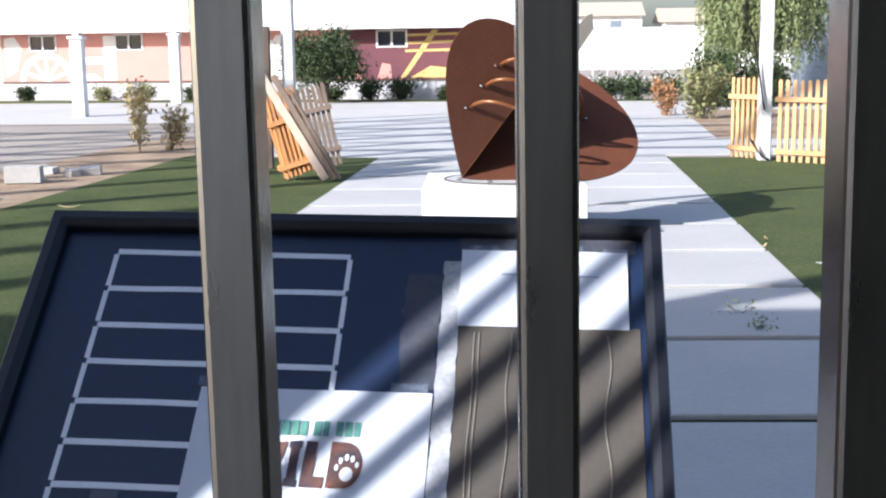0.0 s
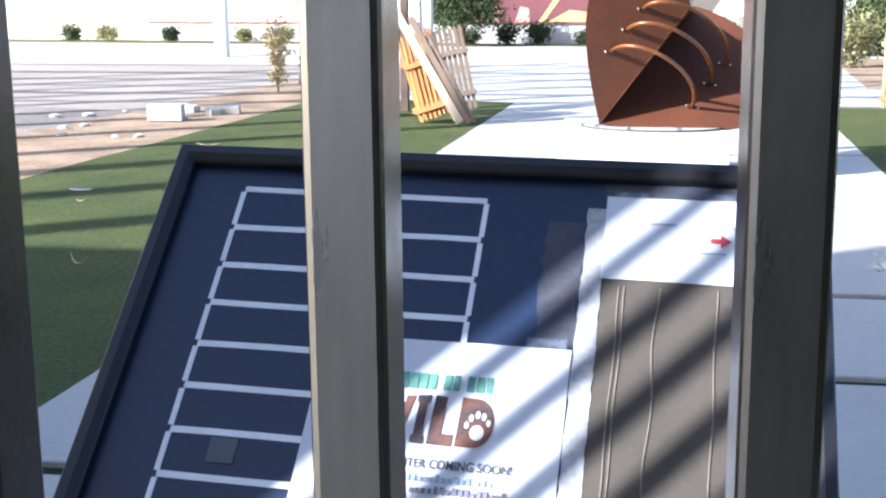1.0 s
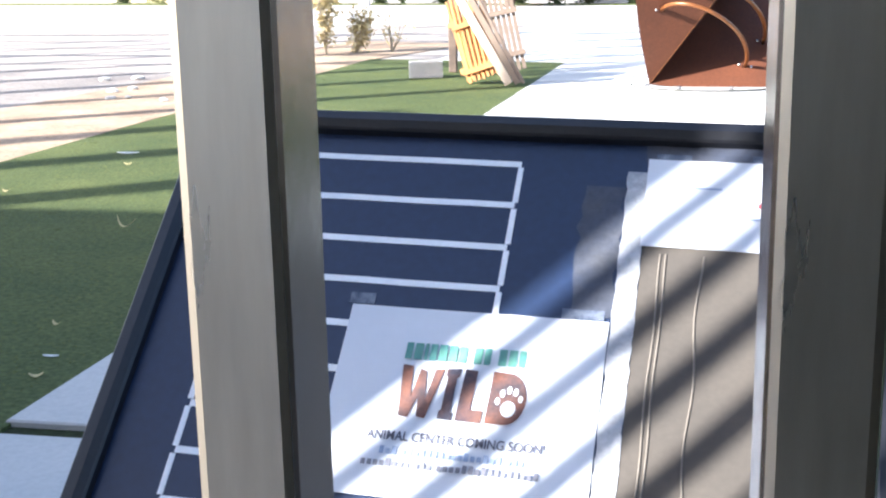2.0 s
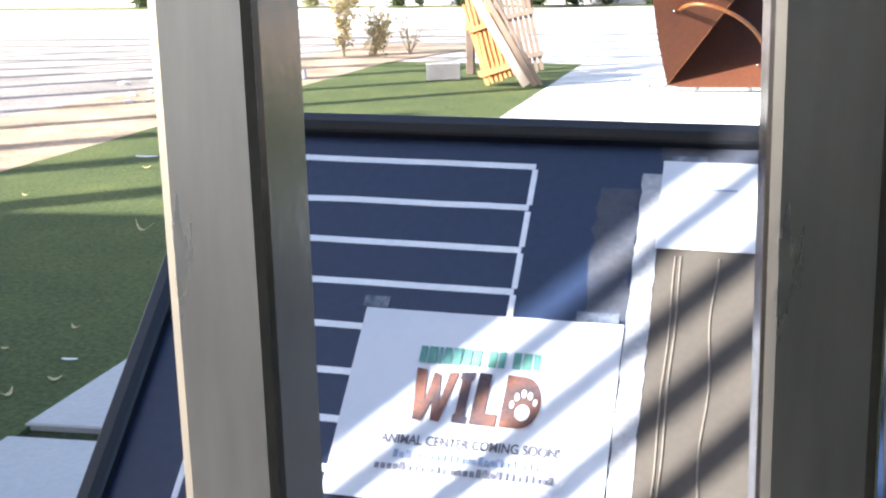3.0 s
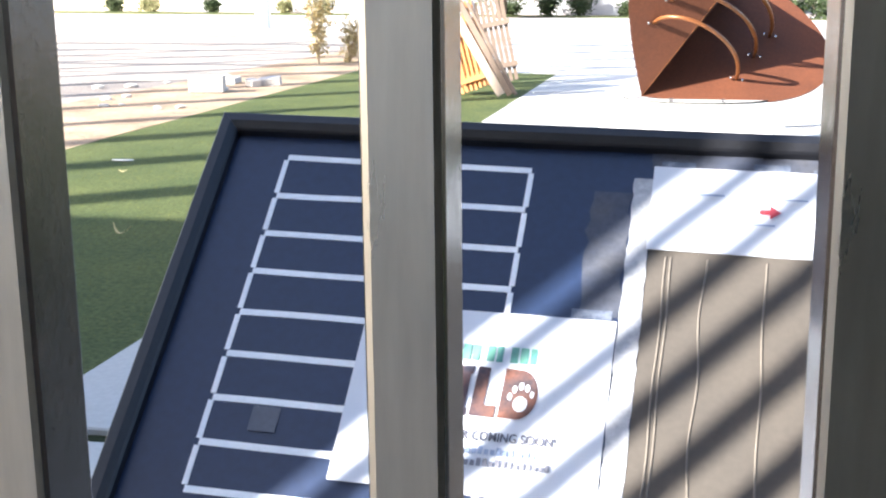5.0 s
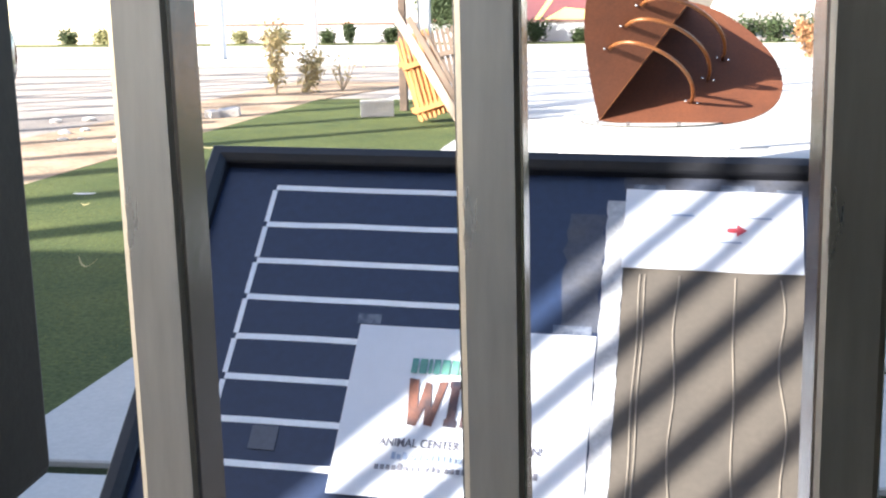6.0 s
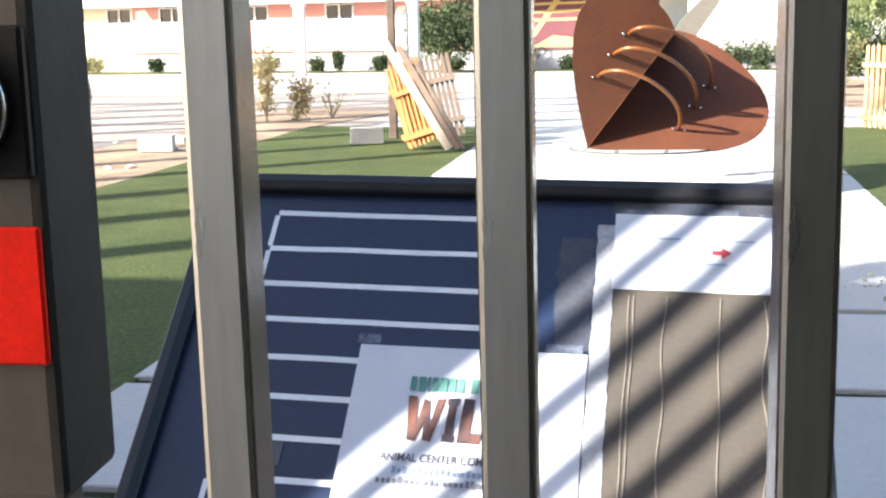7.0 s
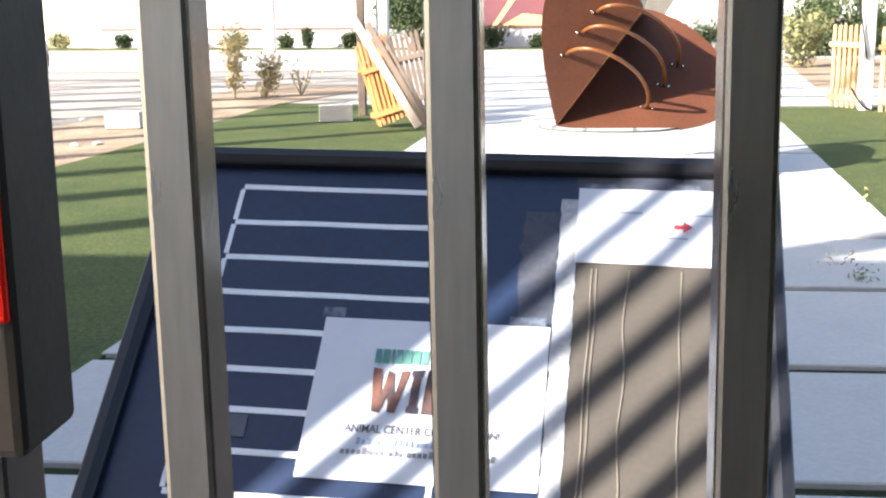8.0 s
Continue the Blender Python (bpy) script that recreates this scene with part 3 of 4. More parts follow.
part("shade_web", web, M_RUST, heart)
# thin lighter tube along the fold
seam = part("folded_edge", tube([on_half(LEFT, a, -0.002) + Vector((0, -0.005, 0)) for a in (0.01, 0.4, 0.8, 1.245)], 0.003, 6), M_ROD, heart, "bright folded edge")
for along in (0.58, 0.81, 1.02):
    p0, p3 = on_half(LEFT, along, 0.48) + Vector((0, -0.01, 0)), on_half(RIGHT, along, 0.58)
    p1, p2 = p0 + Vector((0.15, -0.38, 0.185)), p3 + Vector((0.08, -0.66, 0.39))
    pts = [p0 * (1 - q) ** 3 + p1 * (3 * q * (1 - q) ** 2) + p2 * (3 * q * q * (1 - q)) + p3 * q ** 3 for q in [k / 18 for k in range(19)]]
    rod = part("rod", tube(pts, 0.017, 10), M_ROD, heart, "curved rusty rod", True)
    for e in (pts[0] + Vector((-0.045, -0.012, 0)), pts[-1] + Vector((0.05, -0.02, 0.0)), pts[-1] + Vector((-0.05, -0.03, 0.02))):
        rv = bmesh.new()
        bmesh.ops.create_uvsphere(rv, u_segments=10, v_segments=6, radius=0.013)
        r_ = part("rivet", rv, M_CHROME, rod, "small bright bolt", True)
        r_.location = e
fin = thing("leaning_fin", "grey-tan pointed plank leaning behind the heart sculpture", "plank", NEAR @ pose(0, 11.95, -0.168))
part("plank", prism([(0.15, 0), (0.36, 0), (1.085, 1.485), (1.315, 1.818), (1.30, 1.966), (1.255, 1.950), (0.905, 1.60)], -0.025, 0.025), M_FIN, fin).matrix_local = pose(0, 0, 0, 90, 0, 0)

# ---- picket panels stacked on the lawn ----
def picket_mesh(h, w=0.055, t=0.02):
    return mesh_of(prism([(-w / 2, 0), (w / 2, 0), (w / 2, h - 0.03), (w / 4, h), (-w / 4, h), (-w / 2, h - 0.03)], -t / 2, t / 2), "picket")


def fence_panel(name, label, n, pitch, h, m, material, rails=(0.12, 0.76), group="", w=0.055, front=False):
    """A picket fence panel, standing along local x, pickets upright along local y."""
    f = thing(name, label, "fence", m, group)
    me = picket_mesh(h, w)
    for k in range(n):
        p_ = part("picket", me, material, f)
        p_.location = (k * pitch, rng.uniform(-0.01, 0.01), 0)
    for v in rails:
        part("rail", box(-0.05, (n - 1) * pitch + 0.05, h * v - 0.03, h * v + 0.03, 0.012 if front else -0.045, 0.045 if front else -0.012, 0.002), material, f)
    return f


UP = pose(0, 0, 0, 90, 0, 0)


def slanted(x, y, z, yaw, lean_side, lean_back):
    return pose(x, y, z, 0, 0, yaw) @ pose(0, 0, 0, lean_back, 0, 0) @ pose(0, 0, 0, 0, lean_side, 0) @ UP


for n_, x, y, yaw, side, back, h, label in ((7, -1.99, 13.46, -14, -18, -7, 0.90, "orange-lit raw pine picket panel leaning in a stack on the lawn"),
                                           (7, -2.03, 13.57, -12, -19, -6, 0.94, "raw pine picket panel in the middle of the leaning stack"),
                                           (7, -1.98, 13.70, -10, -20, -6, 0.98, "raw pine picket panel at the back of the leaning stack")):
    fence_panel("leaning_fence", label, n_, 0.056, h, slanted(x, y, 0.045, yaw, side, back), M_WOOD, w=0.030, group="stacked picket panels", front=True, rails=(0.13, 0.70))
fence_panel("leaning_fence", "weathered picket panel with rails outward, leaning in the stack", 6, 0.062, 1.00, slanted(-1.80, 14.40, 0.045, 4, -12, -6), M_WOOD_BROWN, group="stacked picket panels", front=True, rails=(0.2, 0.70), w=0.044)
for x0, y0, w, h, lean, wood, label in ((-1.545, 13.34, 0.095, 1.42, -31.0, M_WOOD_PALE, "pale weathered plank leaning on the picket stack"),
                                        (-1.448, 13.36, 0.070, 1.34, -30.0, M_WOOD_BROWN, "plank leaning on the picket stack, browned to hold its shade"),
                                        (-1.388, 13.38, 0.036, 1.14, -29.0, M_WOOD_BROWN, "narrow brown batten leaning on the picket stack")):
    bd = tagged(part("plank", box(-w / 2, w / 2, -0.02, 0.02, 0, h, 0.004), wood), label, "plank")
    bd.matrix_world = pose(x0, y0, 0.045, -3, lean, 0)

# ---- standing picket fence and posts ----
def ground_post(x, y, h, w=0.15, label="tall pale steel post on the lawn's edge"):
    p_ = tagged(part("post", box(-w / 2, w / 2, -w / 2, w / 2, 0, h, 0.01), M_POST), label, "post")
    p_.location = (x, y, 0.018)
    return p_


ground_post(3.78, 15.40, 4.6)
wire = [(3.52 + 0.04 * math.sin(k * 0.9), 15.28, 2.6 - 0.13 * k) for k in range(8)] + [(3.60 + 0.025 * k, 15.29, 1.56 - 0.15 * k) for k in range(7)]
cable = tagged(part("cable", tube(wire, 0.012, 6), M_BLACK), "thin dark cable hanging beside the tall post", "cable")
hose = [(3.58 + 0.03 * k, 15.26, 0.30 - 0.26 * math.sin(k * math.pi / 16)) for k in range(9)]
tagged(part("cable", tube(hose, 0.014, 6), M_BLACK), "dark cable end curled at the post's foot", "cable")
ground_post(-2.19, 15.05, 4.6)
stake = tagged(part("stake", box(-0.05, 0.05, -0.05, 0.05, 0, 1.75, 0.01), M_BARK), "dark brown wooden stake behind the stacked fence", "stake")
stake.location = (-2.44, 14.9, 0.018)
fence_panel("picket_fence", "sunlit raw pine picket fence beside a tall post", 9, 0.096, 1.02, pose(3.93, 15.22, 0.02, 0, 0, -38) @ UP, M_WOOD_SUN, group="standing picket fence", w=0.05, front=True)
fence_panel("picket_fence", "sunlit raw pine picket fence beside a tall post", 6, 0.096, 1.04, pose(3.50, 15.98, 0.02, 0, 0, -60) @ UP, M_WOOD_SUN, group="standing picket fence", w=0.05, front=True)


# ---- blocks and rubble ----
def cinder(x, y, yaw, label):
    c_ = thing("cinder_block", label, "concrete block", pose(x, y, 0.022, 0, 0, yaw), "loose concrete blocks")
    bm = box(-0.2, 0.2, -0.1, -0.065, 0, 0.19, 0.004)
    box(-0.2, 0.2, 0.065, 0.1, 0, 0.19, 0.004, bm)
    for xx in (-0.2, -0.016, 0.168):
        box(xx, xx + 0.032, -0.066, 0.066, 0, 0.188, 0.0, bm)
    part("body", bm, M_BLOCK, c_)
    return c_


cinder(-2.66, 14.25, 12, "pale grey concrete block on the lawn")
cinder(-5.02, 13.5, 8, "pale grey concrete block on the dirt")
for k in range(14):
    rb = bmesh.new()
    bmesh.ops.create_icosphere(rb, subdivisions=1, radius=rng.uniform(0.03, 0.10))
    for v in rb.verts:
        v.co = Vector((v.co.x * rng.uniform(0.8, 1.6), v.co.y * rng.uniform(0.8, 1.3), v.co.z * rng.uniform(0.35, 0.6)))
    st = tagged(part("stone", rb, M_BLOCK), "small pale broken stone on the dirt", "stone", "rubble on the dirt")
    st.location = (rng.uniform(-6.6, -4.6), rng.uniform(11.5, 15.5), 0.03)


# ---- litter on the lawn and the dirt ----
def curl(x, y, z, long, wide, yaw, bend, material, label, category="leaf"):
    """A thin curled dry leaf or scrap lying on the ground."""
    bm = bmesh.new()
    rows_ = []
    for k in range(7):
        q = k / 6 - 0.5
        w = wide * (1 - (2 * q) ** 2 * 0.7) / 2
        lift = 0.004 + bend * (2 * q) ** 2 * long
        rows_.append([bm.verts.new((q * long, sgn * w + bend * long * q * q * 2, lift + t_)) for sgn, t_ in ((-1, 0), (1, 0.002), (1, 0.004), (-1, 0.002))])
    for a, b_ in zip(rows_, rows_[1:]):
        for i in range(4):
            bm.faces.new((a[i], a[(i + 1) % 4], b_[(i + 1) % 4], b_[i]))
    bm.faces.new(rows_[0][::-1])
    bm.faces.new(rows_[-1])
    bmesh.ops.recalc_face_normals(bm, faces=bm.faces[:])
    ob = tagged(part("dry_leaf" if category == "leaf" else "paper_scrap", bm, material), label, category, "litter on the lawn")
    ob.matrix_world = pose(x, y, z, 0, 0, yaw)
    return ob


for x, y, long, wide, yaw, bend in ((-2.35, 3.93, 0.03, 0.012, 10, 0.1), (-2.21, 4.22, 0.055, 0.014, -30, 0.2), (-1.975, 3.62, 0.05, 0.02, 20, 0.2), (-2.06, 3.45, 0.06, 0.018, 70, 0.3), (-2.08, 3.36, 0.03, 0.015, -10, 0.2),
                                    (-2.02, 3.24, 0.10, 0.012, 60, 0.5), (-2.725, 5.99, 0.16, 0.014, -28, 0.3), (-3.59, 7.96, 0.06, 0.03, 15, 0.2), (-3.94, 6.90, 0.05, 0.03, 0, 0.2), (-3.74, 11.2, 0.22, 0.05, 0, 0.1), (2.35, 8.9, 0.08, 0.03, 80, 0.3), (2.26, 8.6, 0.07, 0.03, 20, 0.3)):
    curl(x, y, 0.022, long, wide, yaw, bend, M_LEAF_STRAW, "small dry straw-coloured leaf curled on the turf")
curl(-2.033, 3.84, 0.022, 0.062, 0.014, 4, 0.02, M_WHITE, "small white paper scrap on the turf", "litter")
curl(-3.81, 8.45, 0.022, 0.17, 0.05, 4, 0.02, M_WHITE, "small white paper scrap on the turf", "litter")
curl(2.50, 7.88, 0.022, 0.10, 0.03, 8, 0.05, M_WHITE, "small white paper scrap on the turf", "litter")
for x, y, w, h, yaw in ((-4.55, 14.4, 0.30, 0.10, 20), (-4.72, 14.25, 0.13, 0.09, 50), (-5.15, 14.6, 0.34, 0.07, -8), (-5.45, 14.3, 0.16, 0.08, 30)):
    rub = tagged(part("broken_slab", prism([(-w / 2, -0.09), (w * 0.4, -0.11), (w / 2, 0.02), (w * 0.2, 0.10), (-w * 0.42, 0.08)], 0, h, 0.008), M_BLOCK), "pale broken concrete piece on the dirt", "rubble", "rubble on the dirt")
    rub.matrix_world = pose(x, y, 0.016, 4, -6, yaw)


# ---- plants ----
def shrub(name, x, y, h, w, material, label, count=500, size=0.04, stems=5, group="", bare=False):
    s = thing(name, label, "shrub", pose(x, y, 0.015), group)
    r2 = random.Random(int(x * 37 + y * 91))
    cs = []
    bm = bmesh.new()
    for k in range(stems):
        a = r2.uniform(0, math.tau)
        tip = Vector((math.cos(a) * w * r2.uniform(0.1, 0.5), math.sin(a) * w * r2.uniform(0.1, 0.5), h * r2.uniform(0.7, 1)))
        mid = tip * 0.5 + Vector((r2.uniform(-1, 1) * w * 0.1, r2.uniform(-1, 1) * w * 0.1, 0))
        tb = tube([(0, 0, 0), mid, tip], min(0.012, h * 0.03), 5, min(0.004, h * 0.01))
        me_ = mesh_of(tb, "stem")
        bm.from_mesh(me_)
        cs += [tuple(mid * f + tip * (1 - f)) for f in (0.0, 0.25, 0.5, 0.75, 1.0)]
        if not bare:
            cs.append(tuple(mid * 0.5))
    part("stems", bm, M_TWIG if material == M_LEAF_STRAW else M_BARK, s)
    part("leaves", leaves(cs, count, w * 0.13, size, r2), material, s)
    return s


shrub("dry_shrub", -4.85, 17.7, 1.05, 0.40, M_LEAF_STRAW, "tall thin dry yellowish shrub on the dirt", 700, 0.045)
shrub("dry_shrub", -4.45, 18.0, 0.62, 0.42, M_LEAF_STRAW, "low dry yellowish shrub on the dirt", 600, 0.045)
shrub("dry_shrub", -3.95, 18.2, 0.5, 0.5, M_LEAF_STRAW, "sparse bare-twigged shrub on the dirt", 60, 0.04, 7, bare=True)
shrub("young_tree", 4.55, 24.3, 1.02, 0.85, M_LEAF_DRY, "young grey-green tree in the sandy bed", 1500, 0.06, 9)
shrub("rust_shrub", 4.05, 25.6, 0.7, 0.6, M_LEAF_RUST, "rust-coloured dry shrub in the sandy bed", 900, 0.05, 7)
shrub("rust_shrub", 5.6, 25.0, 0.5, 0.5, M_LEAF_RUST, "low rust-coloured shrub in the sandy bed", 500, 0.05, 6)


shrub("weed", 1.664, 5.93, 0.05, 0.20, M_LEAF_LIGHT, "small green weed growing in the walk's joint", 70, 0.016, 6)
shrub("weed", 1.60, 6.30, 0.05, 0.22, M_LEAF_DRY, "thin dry weed lying over the concrete walk", 40, 0.016, 5, bare=True)


def tree(name, x, y, h, spread, label, material, drop, n, size, seed, trunk_h):
    t_ = thing(name, label, "tree", pose(x, y, 0.0))
    r2 = random.Random(seed)
    bm = tube([(0, 0, 0), (0.06, 0, trunk_h * 0.5), (-0.04, 0.05, trunk_h)], 0.16, 9, 0.10)
    cs = []
    for k in range(17):
        a = k * 2.4
        o = Vector((math.cos(a) * spread * r2.uniform(0.35, 1), math.sin(a) * spread * r2.uniform(0.35, 1), trunk_h + (h - trunk_h) * r2.uniform(0.25, 1)))
        me_ = mesh_of(tube([(0, 0, trunk_h * 0.9), (o.x * 0.5, o.y * 0.5, (o.z + trunk_h) * 0.52), o], 0.06, 6, 0.015), "limb")
        bm.from_mesh(me_)
        for f in range(7):
            cs.append((o.x * (0.6 + 0.07 * f), o.y * (0.6 + 0.07 * f), o.z - drop * f / 6 * r2.uniform(0.6, 1.1)))
    part("trunk", bm, M_BARK, t_)
    part("crown", leaves(cs, n, spread * 0.17, size, r2, 3.0 if drop > 0.8 else 1.8, 1.6 if drop > 0.8 else 0.0), material, t_)
    return t_


def weeping_tree(name, x, y, h, spread, label, material, seed):
    """A short trunk, arching limbs, and hanging strands set with narrow leaves."""
    t_ = thing(name, label, "tree", pose(x, y, 0.0))
    r2 = random.Random(seed)
    trunk_h = h * 0.42
    bm = tube([(0, 0, 0), (0.08, 0, trunk_h * 0.5), (-0.05, 0.05, trunk_h)], 0.18, 9, 0.11)
    verts, faces = [], []
    for k in range(26):
        a = k * 2.4 + r2.uniform(-0.3, 0.3)
        reach = spread * math.sqrt((k + 1) / 26) * r2.uniform(0.75, 1.0)
        top = Vector((math.cos(a) * reach, math.sin(a) * reach, h - (reach / spread) ** 2 * h * 0.24 + r2.uniform(-0.15, 0.15)))
        limb = mesh_of(tube([(0, 0, trunk_h * 0.9), (top.x * 0.45, top.y * 0.45, (top.z + trunk_h) * 0.56), top], 0.05, 6, 0.012), "limb")
        bm.from_mesh(limb)
        bpy.data.meshes.remove(limb)
        for _ in range(36):
            start = top + Vector((r2.gauss(0, 0.24), r2.gauss(0, 0.24), r2.gauss(0, 0.14)))
            drop, sway = r2.uniform(0.45, 1.3) * h * 0.47, Vector((r2.gauss(0, 0.10), r2.gauss(0, 0.10), 0))
            for q in range(46):
                f = q / 45
                p = start + sway * f + Vector((r2.gauss(0, 0.03), r2.gauss(0, 0.03), -drop * f))
                d = Vector((r2.gauss(0, 0.5), r2.gauss(0, 0.5), -1)).normalized()
                w = d.cross(Vector((r2.gauss(0, 1), r2.gauss(0, 1), 0.1))).normalized() * 0.019
                ln, i0 = d * r2.uniform(0.07, 0.15), len(verts)
                verts += [p, p + ln * 0.5 + w, p + ln, p + ln * 0.5 - w]
                faces.append((i0, i0 + 1, i0 + 2, i0 + 3))
    part("trunk", bm, M_BARK, t_)
    me = bpy.data.meshes.new("crown")
    me.from_pydata([tuple(v) for v in verts], [], faces)
    part("crown", me, material, t_)
    return t_


weeping_tree("pepper_tree", 7.0, 30.2, 3.5, 1.5, "light green weeping tree behind the picket fence", M_LEAF_LIGHT, 3)
shrub("dark_shrub", 5.75, 29.0, 1.2, 1.2, M_LEAF, "dark green dense shrub under the weeping tree", 5200, 0.06, 16)
shrub("dark_shrub", 6.8, 29.0, 0.95, 1.3, M_LEAF, "dark green dense shrub under the weeping tree", 4200, 0.06, 16)
tree("street_tree", -4.15, 33.4, 1.75, 1.15, "dark green small tree before the mural wall", M_LEAF, 0.6, 15000, 0.06, 8, 0.95)

# ---- mural building ----
WALL = pose(-1.27, 35.6, 0, 0, 0, -10.4)
house = thing("mural_building", "long low stucco building with a painted mural and white roof", "building", WALL)
X0, X1, XC, XM = -24.0, 3.0, -13.7, -2.9
EAVE = 2.05
openings = [(-12.28, 0), (-9.40, 0), (-6.58, 0), (-1.15, 1), (-14.2, 2), (-17.2, 2)]


def wall_run(x0, x1, z0, z1, material):
    """Wall pieces round the window openings between x0 and x1."""
    xs = sorted(c for c, _ in openings if x0 < c < x1)
    cur = x0
    for c in xs:
        part("wall", box(cur, c - 0.47, 0, 0.2, z0, z1), material, house)
        part("wall", box(c - 0.47, c + 0.47, 0, 0.2, z0, 1.52), material, house)
        if z1 > 1.98:
            part("wall", box(c - 0.47, c + 0.47, 0, 0.2, 1.98, z1), material, house)
        cur = c + 0.47
    part("wall", box(cur, x1, 0, 0.2, z0, z1), material, house)


wall_run(X0, XC, 0.0, EAVE, M_CREAM)
wall_run(XC, XM, 0.56, EAVE, M_PINK)
wall_run(XM, X1, 0.56, EAVE, M_MAROON)
part("base_band", box(XC, X1, -0.04, 0.2, 0.0, 0.53), M_BAND, house, "white painted base band, greyed to hold its shade")
part("ledge", box(XC, X1, -0.07, 0.2, 0.53, 0.575), M_BARK, house, "dark ledge line")
for c, kind_ in openings:
    w_ = part("window", box(c - 0.47, c + 0.47, -0.03, 0.02, 1.49, 1.53, 0.004), M_WHITE, house)
    for a, b_, z0, z1 in ((c - 0.47, c - 0.42, 1.52, 1.98), (c + 0.42, c + 0.47, 1.52, 1.98), (c - 0.025, c + 0.025, 1.52, 1.98), (c - 0.47, c + 0.47, 1.95, 1.99)):
        part("window_frame", box(a, b_, -0.025, 0.05, z0, z1), M_WHITE, w_)
    for a, b_ in ((c - 0.42, c - 0.025), (c + 0.025, c + 0.42)):
        part("pane", box(a, b_, 0.03, 0.045, 1.53, 1.95), M_GLASS, w_)
part("back_wall", box(X0, X1, 6.8, 7.0, 0, EAVE), M_CREAM, house)
for xx in (X0, X1 - 0.2):
    part("end_wall", box(xx, xx + 0.2, 0.2, 6.8, 0, EAVE), M_CREAM, house)
roof = prism([(-0.55, EAVE), (-0.55, EAVE + 0.10), (3.5, EAVE + 1.25), (7.5, EAVE + 0.10), (7.5, EAVE)], X0 - 0.4, X1 + 0.4)
roof.transform(Matrix(((0, 0, 1, 0), (1, 0, 0, 0), (0, 1, 0, 0), (0, 0, 0, 1))))
part("roof", roof, M_ROOF, house, "white low-pitched roof")
part("fascia", box(X0 - 0.42, X1 + 0.42, -0.60, -0.55, EAVE - 0.03, EAVE + 0.10), M_POST, house)


def mural(pts, material, name="mural_patch"):
    bm = prism(pts, 0.0, 0.006)
    bm.transform(Matrix(((1, 0, 0, 0), (0, 0, -1, 0), (0, 1, 0, 0), (0, 0, 0, 1))))
    return part(name, bm, material, house)


# a spoked wheel, bands, a cloud of foliage and a ladder-like frame
for k in range(40):
    a0, a1 = k * math.pi / 40, (k + 1) * math.pi / 40
    mural([(-12.2 + r * math.cos(a), 0.60 + r * math.sin(a) * 0.95) for r, a in ((0.72, a0), (0.90, a0), (0.90, a1), (0.72, a1))], M_WHITE)
for a in (0.35, 0.95, 1.57, 2.19, 2.79):
    dx, dz = math.cos(a), math.sin(a)
    mural([(-12.2 - dz * 0.045, 0.6 + dx * 0.045), (-12.2 + dz * 0.045, 0.6 - dx * 0.045), (-12.2 + dx * 0.72 + dz * 0.045, 0.6 + dz * 0.7 - dx * 0.045), (-12.2 + dx * 0.72 - dz * 0.045, 0.6 + dz * 0.7 + dx * 0.045)], M_WHITE)
mural([(-11.1, 1.1), (-9.9, 1.1), (-9.9, 1.3), (-11.1, 1.3)], M_WHITE)
mural([(-10.25, 0.6), (-9.85, 0.6), (-9.85, 1.95), (-10.25, 1.95)], M_WHITE)
mural([(-11.1, 0.6), (-10.3, 0.6), (-10.6, 0.8), (-11.1, 0.78)], M_WHITE)
mural([(-13.6, 0.7), (-13.2, 0.9), (-13.0, 1.6), (-13.25, 1.95), (-13.6, 1.9)], M_WHITE)
mural([(-6.2, 0.6)] + [(-6.2 + 0.1 * k, 0.75 + 0.075 * k + 0.10 * math.sin(k * 2.1)) for k in range(1, 16)] + [(-4.3, 1.9), (-4.1, 0.6)], M_WHITE)
mural([(-2.85, 0.6), (-2.1, 0.6), (-2.0, 0.95), (-2.25, 1.2), (-2.45, 1.55), (-2.7, 1.2)], M_PINK)
mural([(-1.6, 0.6), (-1.15, 0.6), (-1.2, 1.0), (-1.45, 1.05)], M_PINK)
mural([(-0.9, 0.62), (-0.75, 0.62), (0.25, 1.98), (0.05, 1.98)], M_YELLOW)
for z in (1.35, 1.58, 1.80):
    mural([(-0.75, z), (0.95, z + 0.03), (0.95, z + 0.10), (-0.75, z + 0.07)], M_YELLOW)
mural([(-0.6, 0.62), (0.9, 0.62), (0.9, 0.85), (0.0, 0.95)], M_YELLOW)

verge = sheet("verge", [(-40, 40.2), (-40, 41.0), (6, 33.2), (6, 32.4)], 0.03, M_TURF, "narrow green verge along the building", "verge", 0.04)
for k, (lx, h, w, dry) in enumerate(((-12.4, 0.32, 0.5, 0), (-10.6, 0.55, 0.3, 1), (-9.9, 0.3, 0.5, 1), (-8.5, 0.35, 0.6, 1), (-7.0, 0.3, 0.55, 0), (-6.3, 0.55, 0.3, 0), (-5.0, 0.35, 0.6, 0), (-2.7, 0.30, 0.6, 0),
                                    (-1.6, 0.50, 0.75, 0), (-0.7, 0.55, 0.8, 0), (0.6, 0.3, 0.6, 0), (1.6, 0.5, 0.8, 0), (-14.6, 0.35, 0.9, 1), (-16.0, 0.35, 0.8, 0))):
    q = WALL @ Vector((lx, -0.9, 0))
    shrub("hedge_shrub", q.x, q.y, h, w, M_LEAF_DRY if dry else M_LEAF, "small rounded shrub at the foot of the mural wall", 1300, 0.055, 12, "shrubs along the wall")


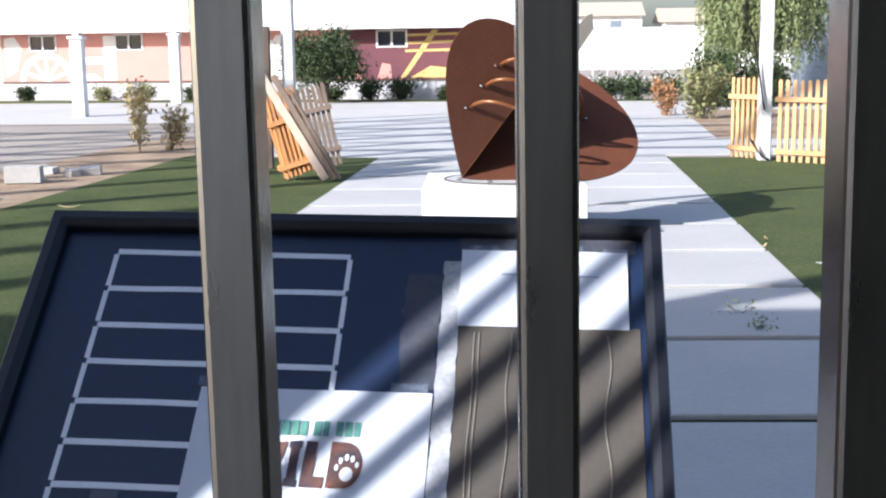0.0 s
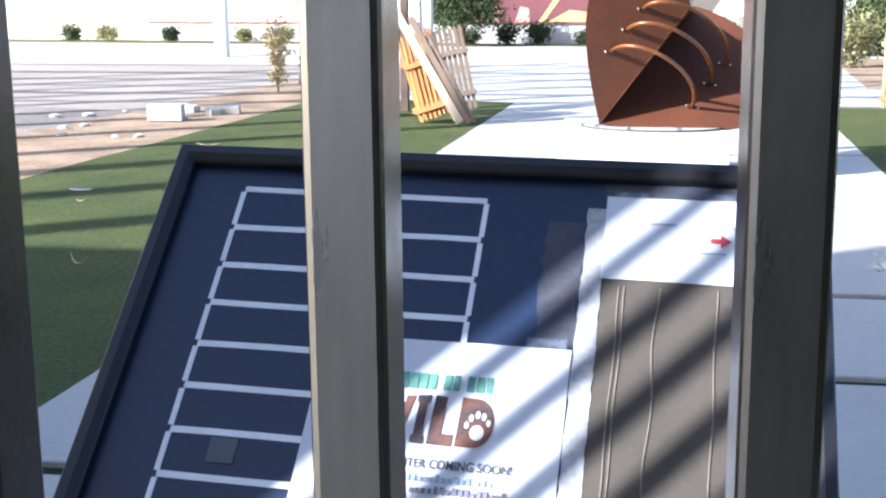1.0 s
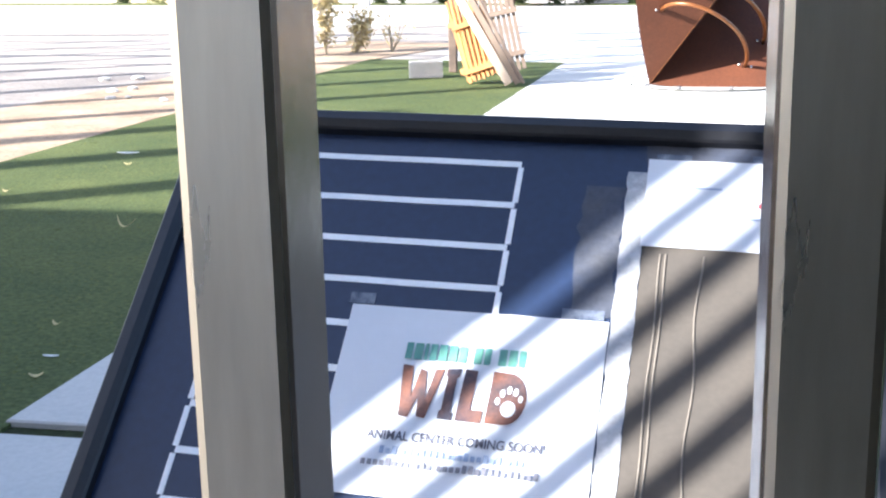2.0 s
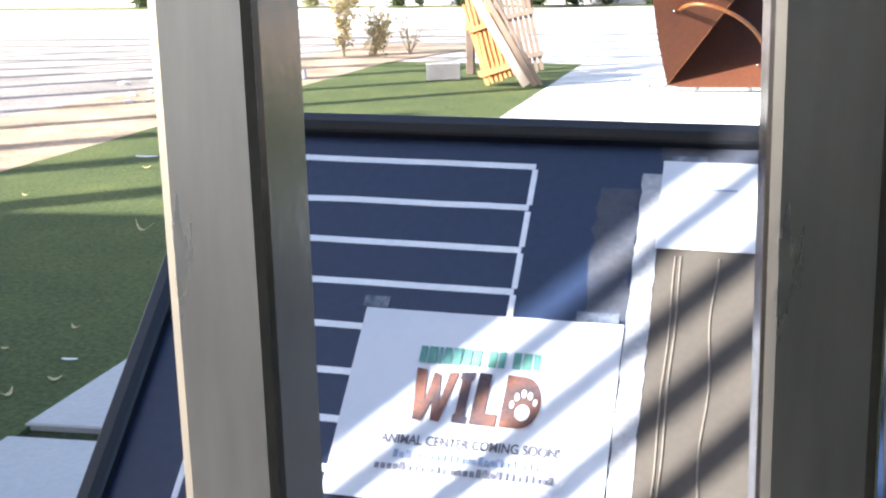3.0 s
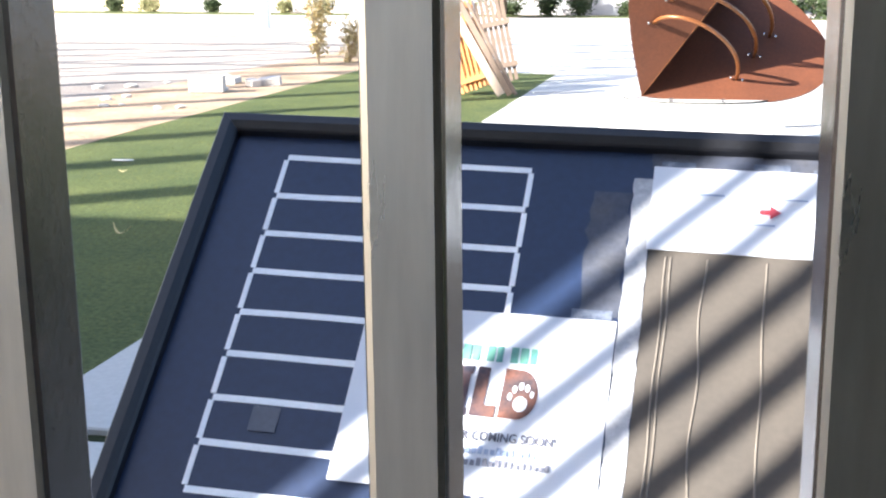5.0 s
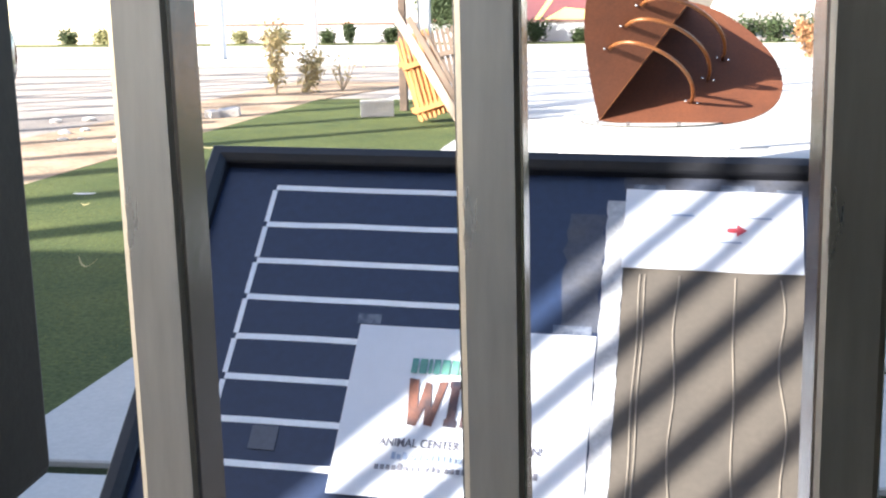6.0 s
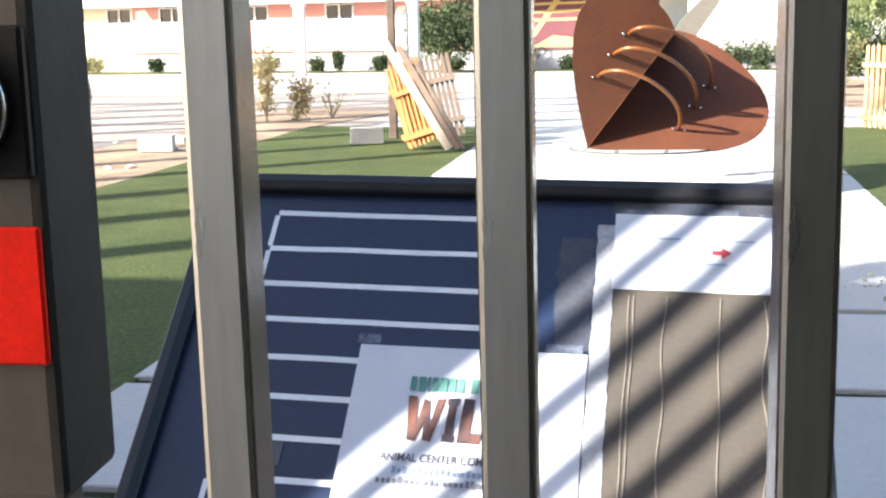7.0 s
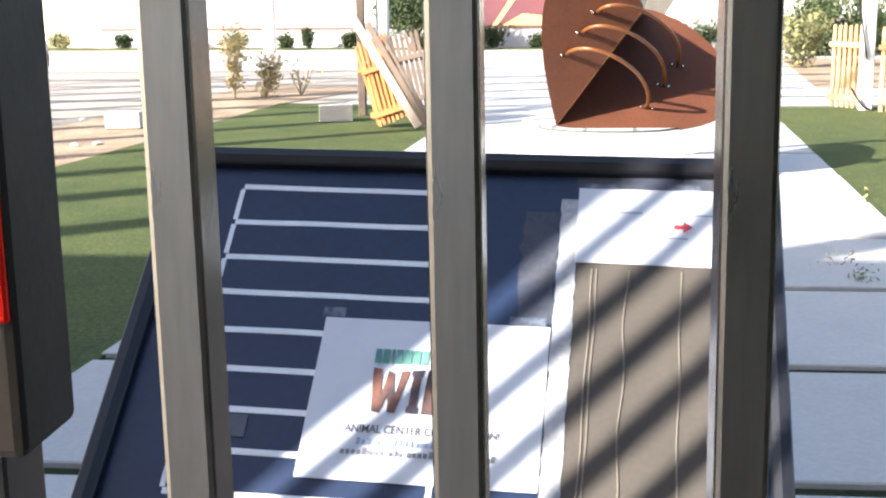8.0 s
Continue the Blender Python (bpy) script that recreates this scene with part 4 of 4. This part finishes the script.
def pillar(x, y, h, label):
    p_ = thing("pillar", label, "pillar", pose(x, y, 0), "garden pillars")
    part("shaft", box(-0.14, 0.14, -0.14, 0.14, 0, h - 0.12, 0.012), M_PLINTH, p_)
    part("cap", box(-0.18, 0.18, -0.18, 0.18, h - 0.12, h - 0.05, 0.012), M_PLINTH, p_)
    part("finial", box(-0.09, 0.09, -0.09, 0.09, h - 0.05, h + 0.03, 0.02), M_BLOCK, p_)
    return p_


pillar(-9.0, 27.8, 1.88, "white square pillar with a cap beside the road")
pillar(-8.35, 34.2, 2.0, "grey square pillar with a cap before the mural wall")

# ---- far background ----
far_hall = thing("far_building", "far pale flat-roofed building in bright sun", "building", pose(14, 75, 0, 0, 0, -6))
part("wall", box(-14, 14, 0, 12, 0, 2.42), M_ROOF, far_hall)
part("roof", box(-14.1, 14.1, -0.06, 12.1, 2.42, 2.50), M_POST, far_hall)


def far_house(x, y, w, h, label):
    """A far gabled house with two windows and a door."""
    f = thing("far_house", label, "house", pose(x, y, 0), "far houses")
    part("wall", box(-w / 2, w / 2, 0, 6, 0, h), M_WHITE, f)
    gable = prism([(-0.4, h), (3, h + 1.3), (6.4, h)], -w / 2 - 0.3, w / 2 + 0.3)
    gable.transform(Matrix(((0, 0, 1, 0), (1, 0, 0, 0), (0, 1, 0, 0), (0, 0, 0, 1))))
    part("roof", gable, M_WOOD_PALE, f)
    for dx in (-w * 0.28, w * 0.24):
        part("window", box(dx - 0.5, dx + 0.5, -0.05, 0.05, h - 1.5, h - 0.4), M_CAR, f)
    return f


for hx, hw, hh in ((10, 9, 4.0), (20, 7, 3.4), (30, 10, 4.2), (40, 8, 3.6)):
    far_house(hx, 112, hw, hh, "far pale house with a tan gabled roof")
mesh_fence = thing("far_fence", "thin grey far fence of posts and rails beyond the road", "fence", pose(3.2, 46, 0, 0, 0, -6))
for k in range(26):
    part("post", box(k * 0.55 - 0.025, k * 0.55 + 0.025, -0.025, 0.025, 0, 1.15), M_POST, mesh_fence)
for z in (0.25, 1.08):
    part("rail", box(-0.1, 13.9, -0.02, 0.02, z, z + 0.05), M_POST, mesh_fence)
# the blue-grey puts this wall's shade into its colour
blue_wall = tagged(part("boundary_wall", box(8.6, 20, 33.5, 33.8, 0, 3.2), M_CAR), "wall behind the tree, coloured blue-grey to hold its shade", "wall", kind="structure")


# shrubs put where low parked cars stand
for hx, hy in ((3.5, 33.2), (4.3, 33.0), (5.1, 33.3)):
    shrub("hedge_shrub", hx, hy, 0.55, 1.0, M_LEAF, "low dusky shrub standing in for parked cars beyond the plaza", 700, 0.07, 9, "shrubs beyond the plaza")

# ---- walls, poles and beams added out of view for shade and reflections ----
# unseen wall added to shade the board's left part and the lawn
shade_wall = tagged(part("shade_wall_left", box(-18, -1.70, -0.20, 0.02, 0, 5.4), M_WALL), "plain tan wall added out of view beside the gate", "wall", kind="structure")
part("coping", box(-18.05, -1.745, -0.22, 0.04, 5.4, 5.5), M_WALL, shade_wall)
# added wall: keeps sun off the bars, gives the left ones a pale reflection
far_wall = tagged(part("shade_wall_far", box(-10.0, 0.12, -7.3, -7.0, 0, 8.0), M_WHITE), "unseen white wall added to shade the gate and reflect in it", "wall", kind="structure")
# dark floor and ceiling added so the right-hand bars reflect less light
reflected_floor = tagged(part("reflected_floor", box(0.12, 9, -1.45, -0.05, -0.05, 0.012), M_DARKWALL), "unseen dark floor added to darken reflections in the bars", "floor", kind="structure")
shade_roof = tagged(part("shade_ceiling", box(0.12, 9, -1.75, -0.16, 3.4, 3.55), M_DARKWALL), "unseen dark ceiling added to block sky light behind the gate", "ceiling", kind="structure")
right_wall = tagged(part("wall_right", box(1.02, 9, -0.15, 0.05, 0, 3.2), M_WALL), "plain tan wall added out of view beside the gate", "wall", kind="structure")
# dark wall added behind the gate for the bars to reflect
back_wall = tagged(part("reflected_wall_back", box(0.12, 9, -1.75, -1.45, 0, 3.4), M_DARKWALL), "unseen dark wall added to darken reflections in the bars", "wall", kind="structure")
# poles added out of view to cast the stripes on lawn and walk
for x, tall in ((-8.25, 7.5), (-13.6, 8.8), (-15.9, 9.3), (-18.1, 10.0)):
    shade_pole = tagged(part("pole", box(-0.14, 0.14, -0.14, 0.14, 0, tall, 0.02), M_POST), "unseen tall pole added beyond the wall to cast a shadow stripe", "pole", "tall poles")
    shade_pole.location = (x, -0.6, 0)
# a second unseen row, for more stripes and to hold the beams
for k in range(9):
    shade_pole = tagged(part("pole", box(-0.1, 0.1, -0.1, 0.1, 0, 8.2, 0.02), M_POST), "unseen tall pole added for shadow stripes and to carry the beams", "pole", "tall poles")
    shade_pole.location = (-13, 4.8 + 1.68 * k, 0)
# beams added above the view, placed by where their shadows fall
for k, (y, w) in enumerate(((6.5, 0.10), (7.9, 0.16), (9.4, 0.10), (10.9, 0.14), (12.6, 0.2), (15.0, 0.14))):
    beam = tagged(part("shadow_beam", box(-32, -6.5, y - w / 2, y + w / 2, 8.2, 8.2 + w, 0.01), M_POST), "unseen beam added overhead to cast a shadow band on the plaza", "beam", kind="structure")
